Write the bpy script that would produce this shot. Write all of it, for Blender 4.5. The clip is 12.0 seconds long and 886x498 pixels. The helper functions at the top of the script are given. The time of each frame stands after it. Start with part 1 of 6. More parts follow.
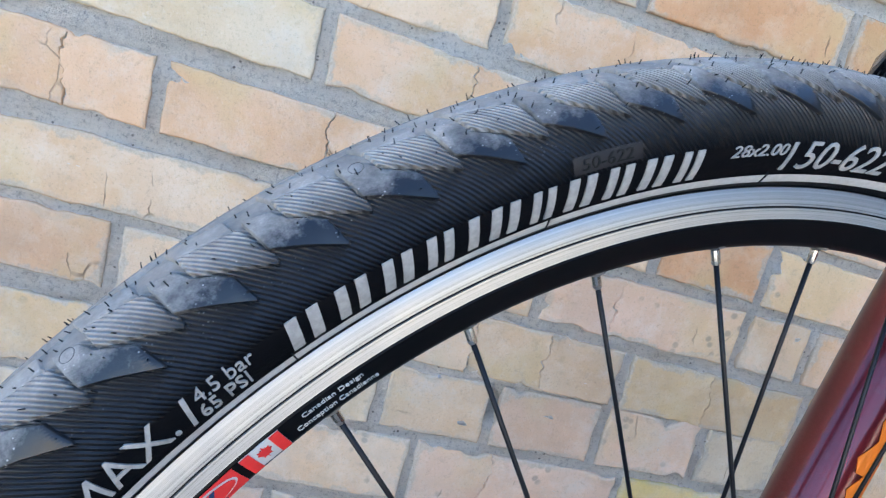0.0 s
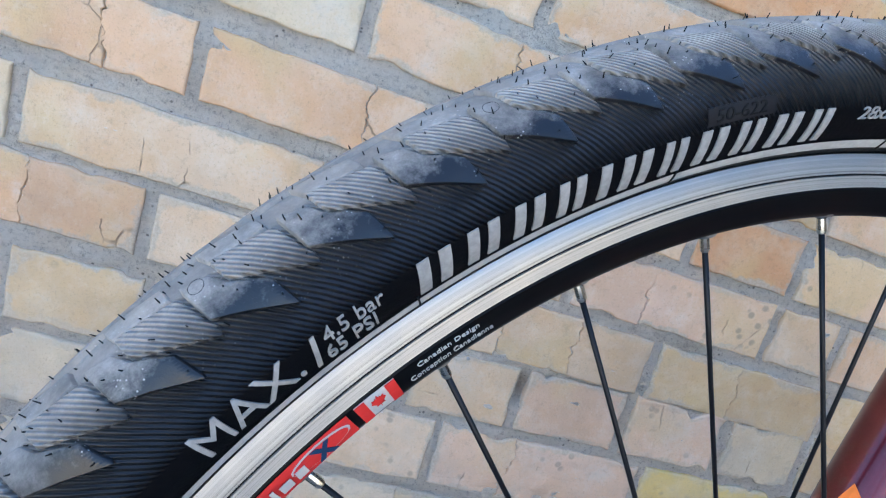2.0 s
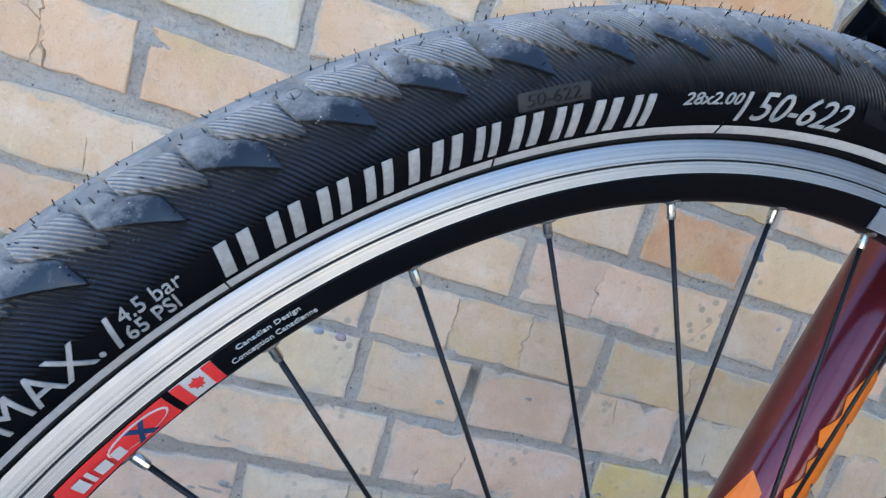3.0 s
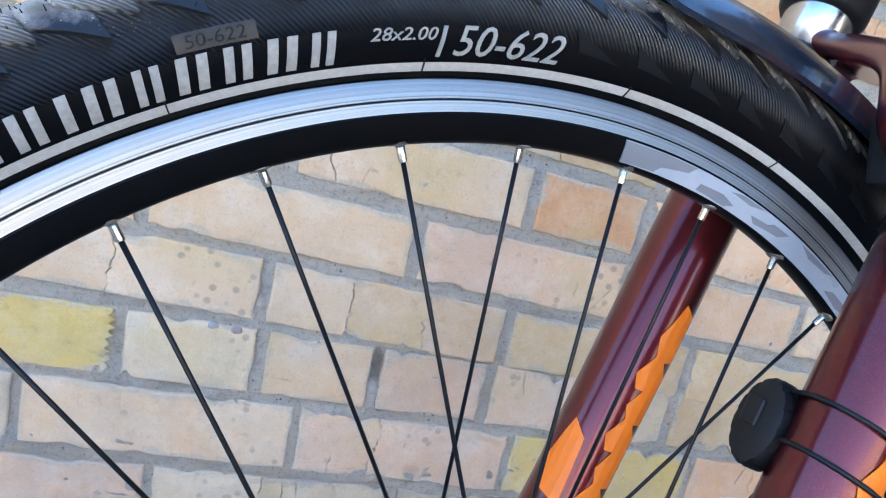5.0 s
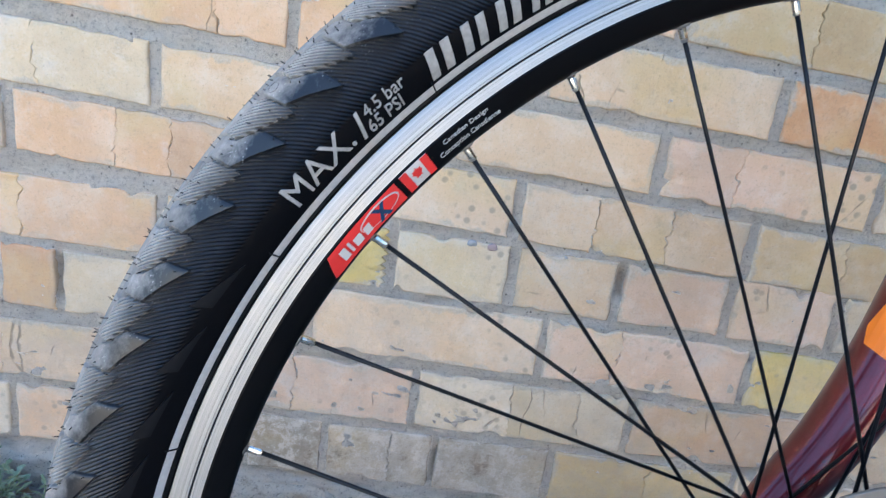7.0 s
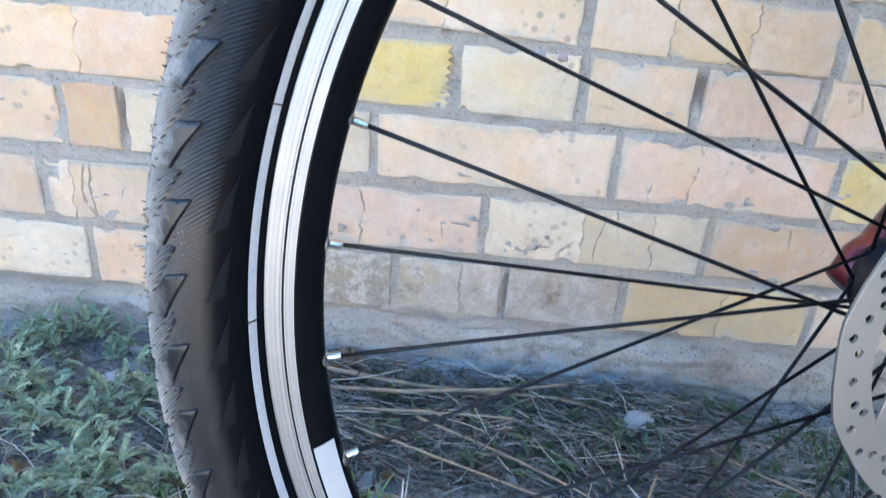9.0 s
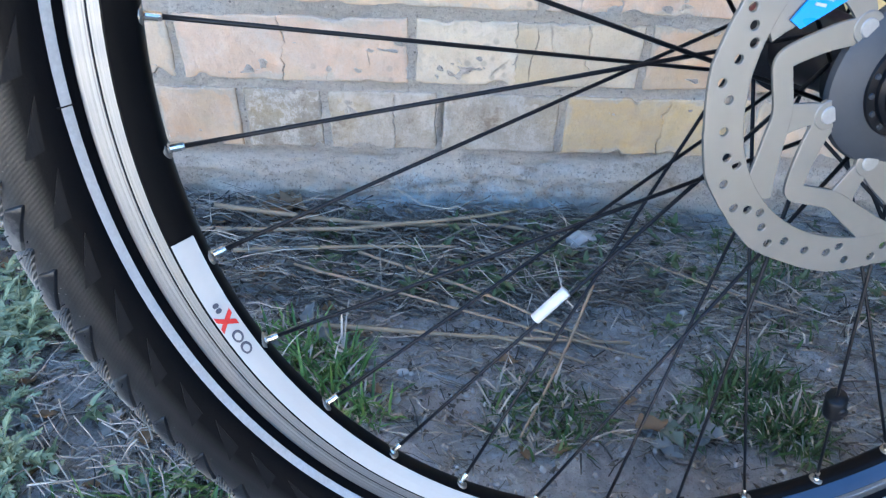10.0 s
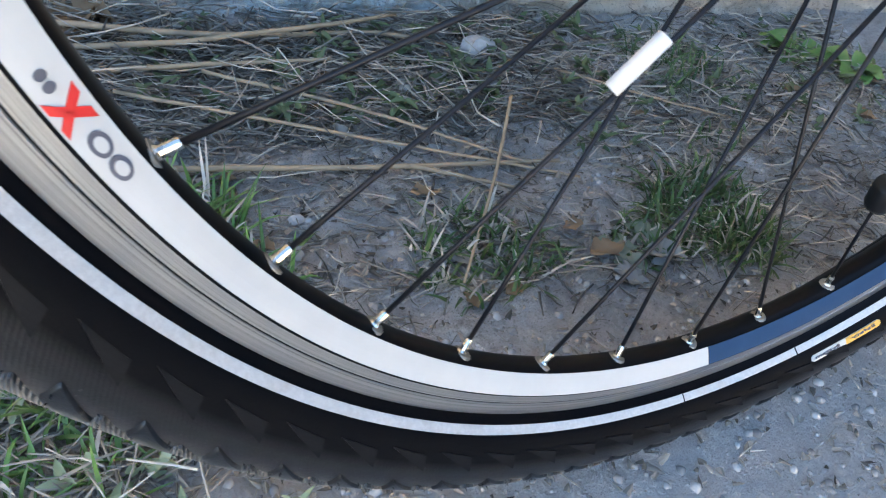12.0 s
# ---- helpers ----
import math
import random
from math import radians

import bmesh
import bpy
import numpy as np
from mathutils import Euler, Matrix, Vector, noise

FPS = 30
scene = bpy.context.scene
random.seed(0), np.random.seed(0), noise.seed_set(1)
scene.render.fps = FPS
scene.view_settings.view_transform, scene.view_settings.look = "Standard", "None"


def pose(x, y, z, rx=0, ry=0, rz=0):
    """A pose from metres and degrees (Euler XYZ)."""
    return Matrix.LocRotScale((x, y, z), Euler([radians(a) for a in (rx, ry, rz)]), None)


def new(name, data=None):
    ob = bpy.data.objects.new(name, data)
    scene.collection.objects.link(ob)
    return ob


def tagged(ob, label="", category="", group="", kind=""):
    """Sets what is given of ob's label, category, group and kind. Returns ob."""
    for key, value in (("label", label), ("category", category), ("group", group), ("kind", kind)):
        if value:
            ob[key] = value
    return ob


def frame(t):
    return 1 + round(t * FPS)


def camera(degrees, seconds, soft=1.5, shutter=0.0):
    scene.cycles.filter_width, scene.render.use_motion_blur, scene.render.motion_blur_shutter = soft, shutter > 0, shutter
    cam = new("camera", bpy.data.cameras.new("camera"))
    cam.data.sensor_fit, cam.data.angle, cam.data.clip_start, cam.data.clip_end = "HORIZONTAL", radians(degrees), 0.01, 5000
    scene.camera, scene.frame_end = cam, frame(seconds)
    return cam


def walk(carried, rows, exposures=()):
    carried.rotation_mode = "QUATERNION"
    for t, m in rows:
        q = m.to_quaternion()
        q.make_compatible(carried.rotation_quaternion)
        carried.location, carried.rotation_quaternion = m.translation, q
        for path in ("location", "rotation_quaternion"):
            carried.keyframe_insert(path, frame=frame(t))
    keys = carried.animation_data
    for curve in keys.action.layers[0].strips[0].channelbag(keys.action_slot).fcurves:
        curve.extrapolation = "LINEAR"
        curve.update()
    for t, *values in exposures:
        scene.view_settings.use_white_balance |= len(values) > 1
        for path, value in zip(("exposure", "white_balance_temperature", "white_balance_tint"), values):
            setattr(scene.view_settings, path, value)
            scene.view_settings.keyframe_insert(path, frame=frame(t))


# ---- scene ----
cam = camera(65.7, 12.0, soft=1.15, shutter=0.2)
# seconds, eye x y z (metres), turn about x y z (degrees)
PATH = [
    (0.0, -0.2265, -0.2051, 0.6694, 77.10, -14.56, -8.69),
    (0.5, -0.2477, -0.1962, 0.6568, 77.08, -15.78, -9.11),
    (1.0, -0.2565, -0.1947, 0.6534, 76.58, -15.63, -8.67),
    (1.5, -0.2598, -0.1932, 0.6525, 76.14, -15.72, -8.34),
    (2.0, -0.2565, -0.1967, 0.6457, 76.42, -16.58, -8.31),
    (2.5, -0.2319, -0.2008, 0.6449, 74.11, -15.58, -7.21),
    (3.0, -0.2058, -0.2094, 0.6569, 76.57, -16.15, -8.47),
    (3.5, -0.1807, -0.2120, 0.6609, 77.75, -15.45, -8.26),
    (3.7, -0.1691, -0.2144, 0.6622, 78.42, -15.73, -8.73),
    (5.3, -0.1146, -0.2367, 0.6619, 76.90, -11.83, -11.20),
    (5.5, -0.1201, -0.2439, 0.6622, 76.95, -10.16, -9.46),
    (6.0, -0.1547, -0.2640, 0.6590, 79.02, -7.49, -6.09),
    (6.5, -0.1966, -0.2743, 0.6438, 74.71, -6.09, -3.31),
    (7.0, -0.2186, -0.2786, 0.6104, 72.05, -7.50, 0.42),
    (7.2, -0.2220, -0.2763, 0.6034, 71.12, -6.15, 0.91),
    (8.8, -0.2378, -0.2834, 0.5229, 65.84, -4.25, 2.98),
    (9.0, -0.2353, -0.2925, 0.5100, 64.09, -3.89, 2.97),
    (9.5, -0.2098, -0.2937, 0.4866, 56.75, -2.87, 1.60),
    (10.0, -0.1832, -0.2936, 0.4735, 52.67, -1.28, -0.65),
    (10.5, -0.1625, -0.2916, 0.4606, 48.32, 0.54, -1.14),
    (11.0, -0.1526, -0.2620, 0.4032, 45.01, 0.00, -5.53),
    (11.5, -0.1716, -0.2322, 0.3726, 42.76, -2.73, -8.07),
    (12.0, -0.2404, -0.1961, 0.3571, 41.45, -7.90, -15.03),
]
walk(cam, [(t, pose(x, y, z, a, b, c)) for t, x, y, z, a, b, c in PATH],
     exposures=[(0.0, 3.17, 5570, 5), (1.5, 3.14, 5670, 5), (2.5, 3.03, 5470, 5), (3.5, 3.09, 5470, 5), (5.5, 3.35, 5570, 6), (6.5, 3.24, 5710, 5), (7.2, 3.20, 5820, 5), (8.8, 3.65, 5680, 4), (9.5, 3.76, 5480, 4), (10.5, 3.59, 5720, 4), (11.0, 3.71, 6090, 4), (11.5, 3.82, 6340, 4), (12.0, 3.86, 6640, 4)])

# ---- light: open shade under a clear sky, the sun stands behind the house ----
SUN_EL, SUN_AZ = 50.0, 20.0
world = bpy.data.worlds.new("sky")
scene.world = world
world.use_nodes = True
sky = world.node_tree.nodes.new("ShaderNodeTexSky")
sky.sky_type, sky.sun_disc = "NISHITA", False
sky.dust_density, sky.ozone_density = 0.2, 3.0
sky.sun_elevation, sky.sun_rotation = radians(SUN_EL), radians(SUN_AZ)
back = world.node_tree.nodes["Background"]
world.node_tree.links.new(sky.outputs[0], back.inputs[0])
back.inputs[1].default_value = 0.08
sun = new("sun", bpy.data.lights.new("sun", "SUN"))
sun.data.energy, sun.data.angle, sun.data.color = 5.0, radians(0.6), (1.0, 0.93, 0.82)
to_sun = Vector((math.sin(radians(SUN_AZ)) * math.cos(radians(SUN_EL)), math.cos(radians(SUN_AZ)) * math.cos(radians(SUN_EL)), math.sin(radians(SUN_EL))))
sun.matrix_world = Matrix.Translation(to_sun * 20) @ to_sun.to_track_quat("Z", "Y").to_matrix().to_4x4()


# ---- materials ----
class Mat:
    """A small builder of node materials."""

    def __init__(self, name, rough=0.5, metal=0.0, spec=0.5):
        self.m = bpy.data.materials.new(name)
        self.m.use_nodes = True
        self.t = self.m.node_tree
        self.b = self.t.nodes["Principled BSDF"]
        self.b.inputs["Roughness"].default_value = rough
        self.b.inputs["Metallic"].default_value = metal
        self.b.inputs["Specular IOR Level"].default_value = spec
        self.coords = self.t.nodes.new("ShaderNodeTexCoord")
        self.last_bump = None

    def node(self, kind, **values):
        n = self.t.nodes.new(kind)
        for k, v in values.items():
            n.inputs[k.replace("_", " ")].default_value = v
        return n

    def link(self, a, b):
        self.t.links.new(a, b)

    def put(self, where, out):
        self.link(out, self.b.inputs[where])

    def noise(self, scale, detail=4.0, rough=0.6, coords=None, space="Object"):
        n = self.node("ShaderNodeTexNoise", Scale=scale, Detail=detail, Roughness=rough)
        self.link(coords if coords else self.coords.outputs[space], n.inputs["Vector"])
        return n.outputs["Fac"]

    def stretched(self, x, y, z, space="Object"):
        n = self.t.nodes.new("ShaderNodeVectorMath")
        n.operation = "MULTIPLY"
        n.inputs[1].default_value = (x, y, z)
        self.link(self.coords.outputs[space], n.inputs[0])
        return n.outputs[0]

    def spots(self, scale, space="Object"):
        n = self.node("ShaderNodeTexVoronoi", Scale=scale)
        self.link(self.coords.outputs[space], n.inputs["Vector"])
        return n.outputs["Distance"]

    def ramp(self, fac, stops):
        n = self.t.nodes.new("ShaderNodeValToRGB")
        els = n.color_ramp.elements
        while len(els) < len(stops):
            els.new(0.5)
        for e, (p, c) in zip(els, stops):
            e.position = p
            e.color = (*c, 1) if len(c) == 3 else c
        self.link(fac, n.inputs[0])
        return n.outputs[0]

    def grey(self, fac, lo, hi, a=0.0, b=1.0):
        n = self.node("ShaderNodeMapRange", From_Min=lo, From_Max=hi, To_Min=a, To_Max=b)
        self.link(fac, n.inputs[0])
        return n.outputs[0]

    def mix(self, fac, a, b, mode="MIX"):
        n = self.t.nodes.new("ShaderNodeMix")
        n.data_type, n.blend_type = "RGBA", mode
        for sock, v in ((n.inputs[0], fac), (n.inputs[6], a), (n.inputs[7], b)):
            if isinstance(v, (int, float)):
                sock.default_value = v
            elif isinstance(v, tuple):
                sock.default_value = (*v, 1)
            else:
                self.link(v, sock)
        return n.outputs[2]

    def math(self, op, a, b=0.0):
        n = self.t.nodes.new("ShaderNodeMath")
        n.operation = op
        for sock, v in zip(n.inputs, (a, b)):
            if isinstance(v, (int, float)):
                sock.default_value = v
            else:
                self.link(v, sock)
        return n.outputs[0]

    def bump(self, height, strength, distance):
        n = self.node("ShaderNodeBump", Strength=strength, Distance=distance)
        self.link(height, n.inputs["Height"])
        if self.last_bump:
            self.link(self.last_bump, n.inputs["Normal"])
        self.last_bump = n.outputs[0]
        self.put("Normal", n.outputs[0])

    def colour(self, c):
        if isinstance(c, tuple):
            self.b.inputs["Base Color"].default_value = (*c, 1)
        else:
            self.put("Base Color", c)

    def radius(self):
        """Distance from the axle, in the wheel's own space."""
        s = self.t.nodes.new("ShaderNodeSeparateXYZ")
        self.link(self.coords.outputs["Object"], s.inputs[0])
        return self.math("SQRT", self.math("ADD", self.math("POWER", s.outputs[0], 2.0), self.math("POWER", s.outputs[2], 2.0)))


def low_tint(m, c, most):
    """A darker grey-buff that strengthens towards the lower courses, in uneven clouds."""
    s = m.t.nodes.new("ShaderNodeSeparateXYZ")
    m.link(m.coords.outputs["Object"], s.inputs[0])
    height = m.math("ADD", s.outputs[2], m.grey(m.noise(5, 5, 0.65), 0.3, 0.7, -0.14, 0.14))
    cloud = m.math("MULTIPLY", m.grey(height, 0.58, 0.12), m.grey(m.noise(34, 6, 0.75), 0.32, 0.60, 0.35, 1.0))
    return m.mix(m.math("MULTIPLY", cloud, most), c, (0.405, 0.355, 0.295))


def brick_mat(name, base, warm, pale, stain=0.35, decay=0.0):
    """Old fired clay: mottled, gritty, hairline cracks, lime bloom and dark pits."""
    m = Mat(name, 0.93, spec=0.2)
    info = m.t.nodes.new("ShaderNodeObjectInfo")
    off = m.node("ShaderNodeVectorMath")
    off.operation = "ADD"
    m.link(m.coords.outputs["Object"], off.inputs[0])
    m.link(m.math("MULTIPLY", info.outputs["Random"], 37.0), off.inputs[1])
    at = off.outputs[0]
    c = m.mix(m.grey(m.noise(10, 5, 0.62, at), 0.40, 0.62), base, warm)
    c = m.mix(m.math("MULTIPLY", m.grey(m.noise(26, 7, 0.72, at), 0.48, 0.70), 0.8), c, pale)
    c = m.mix(m.math("MULTIPLY", m.grey(m.noise(6, 4, 0.6, at), 0.54, 0.72), stain), c, tuple(0.60 * x for x in warm))
    gold = m.math("MULTIPLY", m.grey(m.noise(7.5, 3, 0.5, at), 0.54, 0.64), 0.45)
    c = m.mix(gold, c, (0.62, 0.46, 0.22))
    blot = m.math("MULTIPLY", m.grey(m.noise(21, 6, 0.72, at), 0.62, 0.72), 0.40)
    c = m.mix(blot, c, tuple(0.45 * x for x in warm))
    bloom = m.math("MULTIPLY", m.grey(m.noise(13, 7, 0.75, at), 0.60, 0.74), 0.42)
    c = m.mix(bloom, c, (0.50, 0.46, 0.42))
    pits = m.node("ShaderNodeTexVoronoi", Scale=75.0)
    m.link(at, pits.inputs["Vector"])
    gate = m.math("MULTIPLY", m.grey(m.noise(14, 2, 0.5, at), 0.54, 0.60), m.grey(info.outputs["Random"], 0.60, 0.68))
    c = m.mix(m.math("MULTIPLY", m.math("MULTIPLY", m.grey(pits.outputs["Distance"], 0.36, 0.20), gate), 0.62), c, (0.17, 0.14, 0.12))
    warp = m.node("ShaderNodeVectorMath")
    warp.operation = "ADD"
    m.link(at, warp.inputs[0])
    m.link(m.math("MULTIPLY", m.noise(26, 3, 0.55, at), 0.022), warp.inputs[1])
    net = m.node("ShaderNodeTexVoronoi", Scale=15.0)
    net.feature = "DISTANCE_TO_EDGE"
    m.link(warp.outputs[0], net.inputs["Vector"])
    hair = m.math("MULTIPLY", m.grey(net.outputs["Distance"], 0.016, 0.004), m.grey(m.noise(8, 3, 0.6, at), 0.64, 0.69))
    c = m.mix(m.math("MULTIPLY", hair, 0.45), c, (0.16, 0.11, 0.08))
    flake = m.noise(75, 6, 0.8, at)
    c = m.mix(m.math("MULTIPLY", m.grey(flake, 0.56, 0.66), 0.42), c, tuple(0.62 * x for x in base))
    c = m.mix(m.math("MULTIPLY", m.grey(flake, 0.42, 0.33), 0.40), c, pale)
    tall = m.node("ShaderNodeVectorMath")
    tall.operation = "MULTIPLY"
    tall.inputs[1].default_value = (1.0, 0.0, 0.30)
    m.link(warp.outputs[0], tall.inputs[0])
    split = m.node("ShaderNodeTexVoronoi", Scale=17.0)
    split.feature = "DISTANCE_TO_EDGE"
    m.link(tall.outputs[0], split.inputs["Vector"])
    seam = m.math("MULTIPLY", m.grey(split.outputs["Distance"], 0.014, 0.004), m.grey(m.noise(9, 3, 0.6, at), 0.625, 0.66))
    c = m.mix(m.math("MULTIPLY", seam, 0.75), c, (0.13, 0.09, 0.065))
    grit = m.noise(380, 5, 0.75, at)
    c = m.mix(m.math("MULTIPLY", m.grey(grit, 0.55, 0.70), 0.45), c, tuple(0.42 * x for x in base))
    c = m.mix(m.math("MULTIPLY", m.grey(grit, 0.42, 0.30), 0.35), c, pale)
    # mortar smeared over the arrises
    sep = m.t.nodes.new("ShaderNodeSeparateXYZ")
    m.link(m.coords.outputs["UV"], sep.inputs[0])
    reach = m.math("SUBTRACT", sep.outputs[0], m.grey(m.noise(24, 6, 0.7, at), 0.36, 0.64, -0.12, 1.0))
    low = m.math("MULTIPLY", m.grey(m.noise(9, 3, 0.6, at), 0.40, 0.56), 0.85)
    smear = m.math("MULTIPLY", m.grey(reach, 0.26, -0.10), low)
    tone = m.mix(m.grey(m.noise(300, 4, 0.8), 0.40, 0.64), (0.53, 0.465, 0.38), (0.37, 0.315, 0.25))
    c = m.mix(smear, c, tone)
    c = m.mix(0.16, c, (0.68, 0.50, 0.24))
    c = low_tint(m, c, 0.50)
    if decay:
        torn = m.noise(34, 8, 0.82, at)
        c = m.mix(m.math("MULTIPLY", m.grey(torn, 0.55, 0.63), decay), c, (0.235, 0.165, 0.11))
        c = m.mix(m.math("MULTIPLY", m.grey(torn, 0.50, 0.41), decay), c, (0.70, 0.62, 0.52))
        m.bump(m.math("SUBTRACT", 1.0, torn), 0.8, 0.006)
    hue = m.t.nodes.new("ShaderNodeHueSaturation")
    m.link(m.grey(info.outputs["Random"], 0, 1, 0.90, 1.12), hue.inputs["Value"])
    hue.inputs["Saturation"].default_value = 1.0
    m.link(c, hue.inputs["Color"])
    m.colour(hue.outputs[0])
    m.bump(m.noise(60, 7, 0.75, at), 0.6, 0.0028)
    m.bump(grit, 0.5, 0.0010)
    m.bump(m.math("SUBTRACT", 1.0, m.math("MAXIMUM", hair, seam)), 0.7, 0.0018)
    m.bump(flake, 0.5, 0.0016)
    return m.m


BRICK = {
    "cream": brick_mat("brick_cream", (0.71, 0.525, 0.36), (0.67, 0.45, 0.27), (0.77, 0.64, 0.50)),
    "white": brick_mat("brick_white", (0.70, 0.57, 0.405), (0.65, 0.49, 0.31), (0.77, 0.68, 0.55), 0.25),
    "yellow": brick_mat("brick_yellow", (0.65, 0.445, 0.185), (0.60, 0.37, 0.135), (0.71, 0.55, 0.32)),
    "lemon": brick_mat("brick_lemon", (0.68, 0.49, 0.125), (0.62, 0.42, 0.10), (0.74, 0.60, 0.27), 0.25),
    "ochre": brick_mat("brick_ochre", (0.63, 0.45, 0.255), (0.59, 0.39, 0.20), (0.69, 0.56, 0.39)),
    "peach": brick_mat("brick_peach", (0.71, 0.47, 0.305), (0.66, 0.40, 0.23), (0.74, 0.58, 0.44)),
    "pink": brick_mat("brick_pink", (0.70, 0.48, 0.35), (0.64, 0.41, 0.27), (0.74, 0.61, 0.50)),
    "orange": brick_mat("brick_orange", (0.68, 0.37, 0.195), (0.61, 0.295, 0.135), (0.71, 0.49, 0.33)),
    "limed": brick_mat("brick_limed", (0.60, 0.50, 0.39), (0.44, 0.36, 0.27), (0.76, 0.69, 0.60), 0.6, 0.6),
    "grey": brick_mat("brick_sooty", (0.36, 0.30, 0.23), (0.25, 0.20, 0.15), (0.60, 0.54, 0.45), 0.6, 0.75),
}


def mortar_mat():
    m = Mat("mortar", 0.95, spec=0.2)
    c = m.ramp(m.noise(7, 6, 0.65), [(0.3, (0.50, 0.45, 0.38)), (0.52, (0.65, 0.59, 0.51)), (0.75, (0.76, 0.70, 0.615))])
    sand = m.noise(420, 4, 0.8)
    c = m.mix(m.math("MULTIPLY", m.grey(sand, 0.54, 0.66), 0.36), c, (0.26, 0.23, 0.195))
    c = m.mix(m.math("MULTIPLY", m.grey(sand, 0.44, 0.34), 0.5), c, (0.66, 0.60, 0.52))
    c = m.mix(m.math("MULTIPLY", m.math("MULTIPLY", m.grey(m.spots(90), 0.16, 0.08), m.grey(m.noise(20, 2, 0.5), 0.5, 0.6)), 0.8), c, (0.74, 0.70, 0.63))
    c = m.mix(m.math("MULTIPLY", m.grey(m.noise(45, 6, 0.75), 0.54, 0.66), 0.6), c, (0.60, 0.50, 0.385))
    c = m.mix(m.math("MULTIPLY", m.grey(m.noise(75, 6, 0.75), 0.60, 0.68), 0.5), c, (0.26, 0.22, 0.175))
    cloud = m.noise(19, 7, 0.78)
    c = m.mix(m.math("MULTIPLY", m.grey(cloud, 0.52, 0.66), 0.75), c, (0.70, 0.62, 0.52))
    c = m.mix(m.math("MULTIPLY", m.grey(cloud, 0.46, 0.34), 0.45), c, (0.42, 0.365, 0.29))
    layer = m.noise(150, 6, 0.7, m.stretched(0.22, 0.4, 1.0))
    c = m.mix(m.math("MULTIPLY", m.grey(layer, 0.55, 0.66), 0.75), c, (0.33, 0.285, 0.235))
    c = m.mix(m.math("MULTIPLY", m.grey(layer, 0.44, 0.34), 0.6), c, (0.80, 0.745, 0.665))
    crack = m.node("ShaderNodeTexVoronoi", Scale=24.0)
    crack.feature = "DISTANCE_TO_EDGE"
    m.link(m.stretched(0.7, 1.0, 1.6), crack.inputs["Vector"])
    line = m.math("MULTIPLY", m.grey(crack.outputs["Distance"], 0.020, 0.006), m.grey(m.noise(11, 3, 0.6), 0.60, 0.66))
    c = m.mix(m.math("MULTIPLY", line, 0.4), c, (0.16, 0.13, 0.105))
    c = m.mix(0.45, c, (0.82, 0.70, 0.545))
    coarse = m.noise(190, 5, 0.85)
    c = m.mix(m.math("MULTIPLY", m.grey(coarse, 0.53, 0.62), 0.55), c, (0.30, 0.255, 0.205))
    c = m.mix(m.math("MULTIPLY", m.grey(coarse, 0.45, 0.36), 0.45), c, (0.80, 0.73, 0.63))
    pit = m.math("MULTIPLY", m.grey(m.spots(130), 0.22, 0.12), m.grey(m.noise(32, 3, 0.6), 0.52, 0.60))
    c = m.mix(m.math("MULTIPLY", pit, 0.8), c, (0.10, 0.08, 0.06))
    m.bump(coarse, 0.8, 0.003)
    m.bump(m.math("SUBTRACT", 1.0, pit), 0.8, 0.003)
    m.colour(low_tint(m, c, 0.35))
    m.bump(layer, 0.8, 0.004)
    m.bump(m.noise(70, 7, 0.8), 1.0, 0.008)
    m.bump(sand, 0.9, 0.0016)
    return m.m


def footing_mat():
    """Concrete footing with flaking blue-white limewash low down."""
    m = Mat("limewashed_concrete", 0.93, spec=0.2)
    c = m.ramp(m.noise(13, 7, 0.7), [(0.3, (0.44, 0.36, 0.27)), (0.5, (0.66, 0.57, 0.455)), (0.75, (0.80, 0.715, 0.605))])
    s = m.t.nodes.new("ShaderNodeSeparateXYZ")
    m.link(m.coords.outputs["Object"], s.inputs[0])
    line = m.math("ADD", s.outputs[2], m.grey(m.noise(22, 6, 0.72), 0.3, 0.7, -0.025, 0.025))
    along = m.math("ADD", s.outputs[0], m.grey(m.noise(16, 5, 0.7), 0.3, 0.7, -0.09, 0.09))
    patch = m.math("MULTIPLY", m.grey(along, -0.38, -0.24), m.grey(along, 0.09, -0.04))
    wash = m.math("MULTIPLY", m.math("MULTIPLY", m.grey(line, 0.020, -0.010), m.grey(m.noise(60, 6, 0.75), 0.34, 0.52)), m.math("MAXIMUM", patch, m.grey(m.noise(4.5, 4, 0.6), 0.58, 0.66)))
    c = m.mix(m.math("MULTIPLY", wash, 0.85), c, (0.56, 0.645, 0.67))
    c = m.mix(m.math("MULTIPLY", m.grey(m.noise(28, 7, 0.75), 0.55, 0.66), 0.6), c, (0.22, 0.165, 0.12))
    c = m.mix(m.math("MULTIPLY", m.grey(m.noise(260, 4, 0.75), 0.54, 0.68), 0.8), c, (0.17, 0.14, 0.115))
    m.colour(c)
    m.bump(m.noise(42, 8, 0.82), 1.0, 0.012)
    m.bump(m.noise(300, 4, 0.75), 0.9, 0.0022)
    return m.m


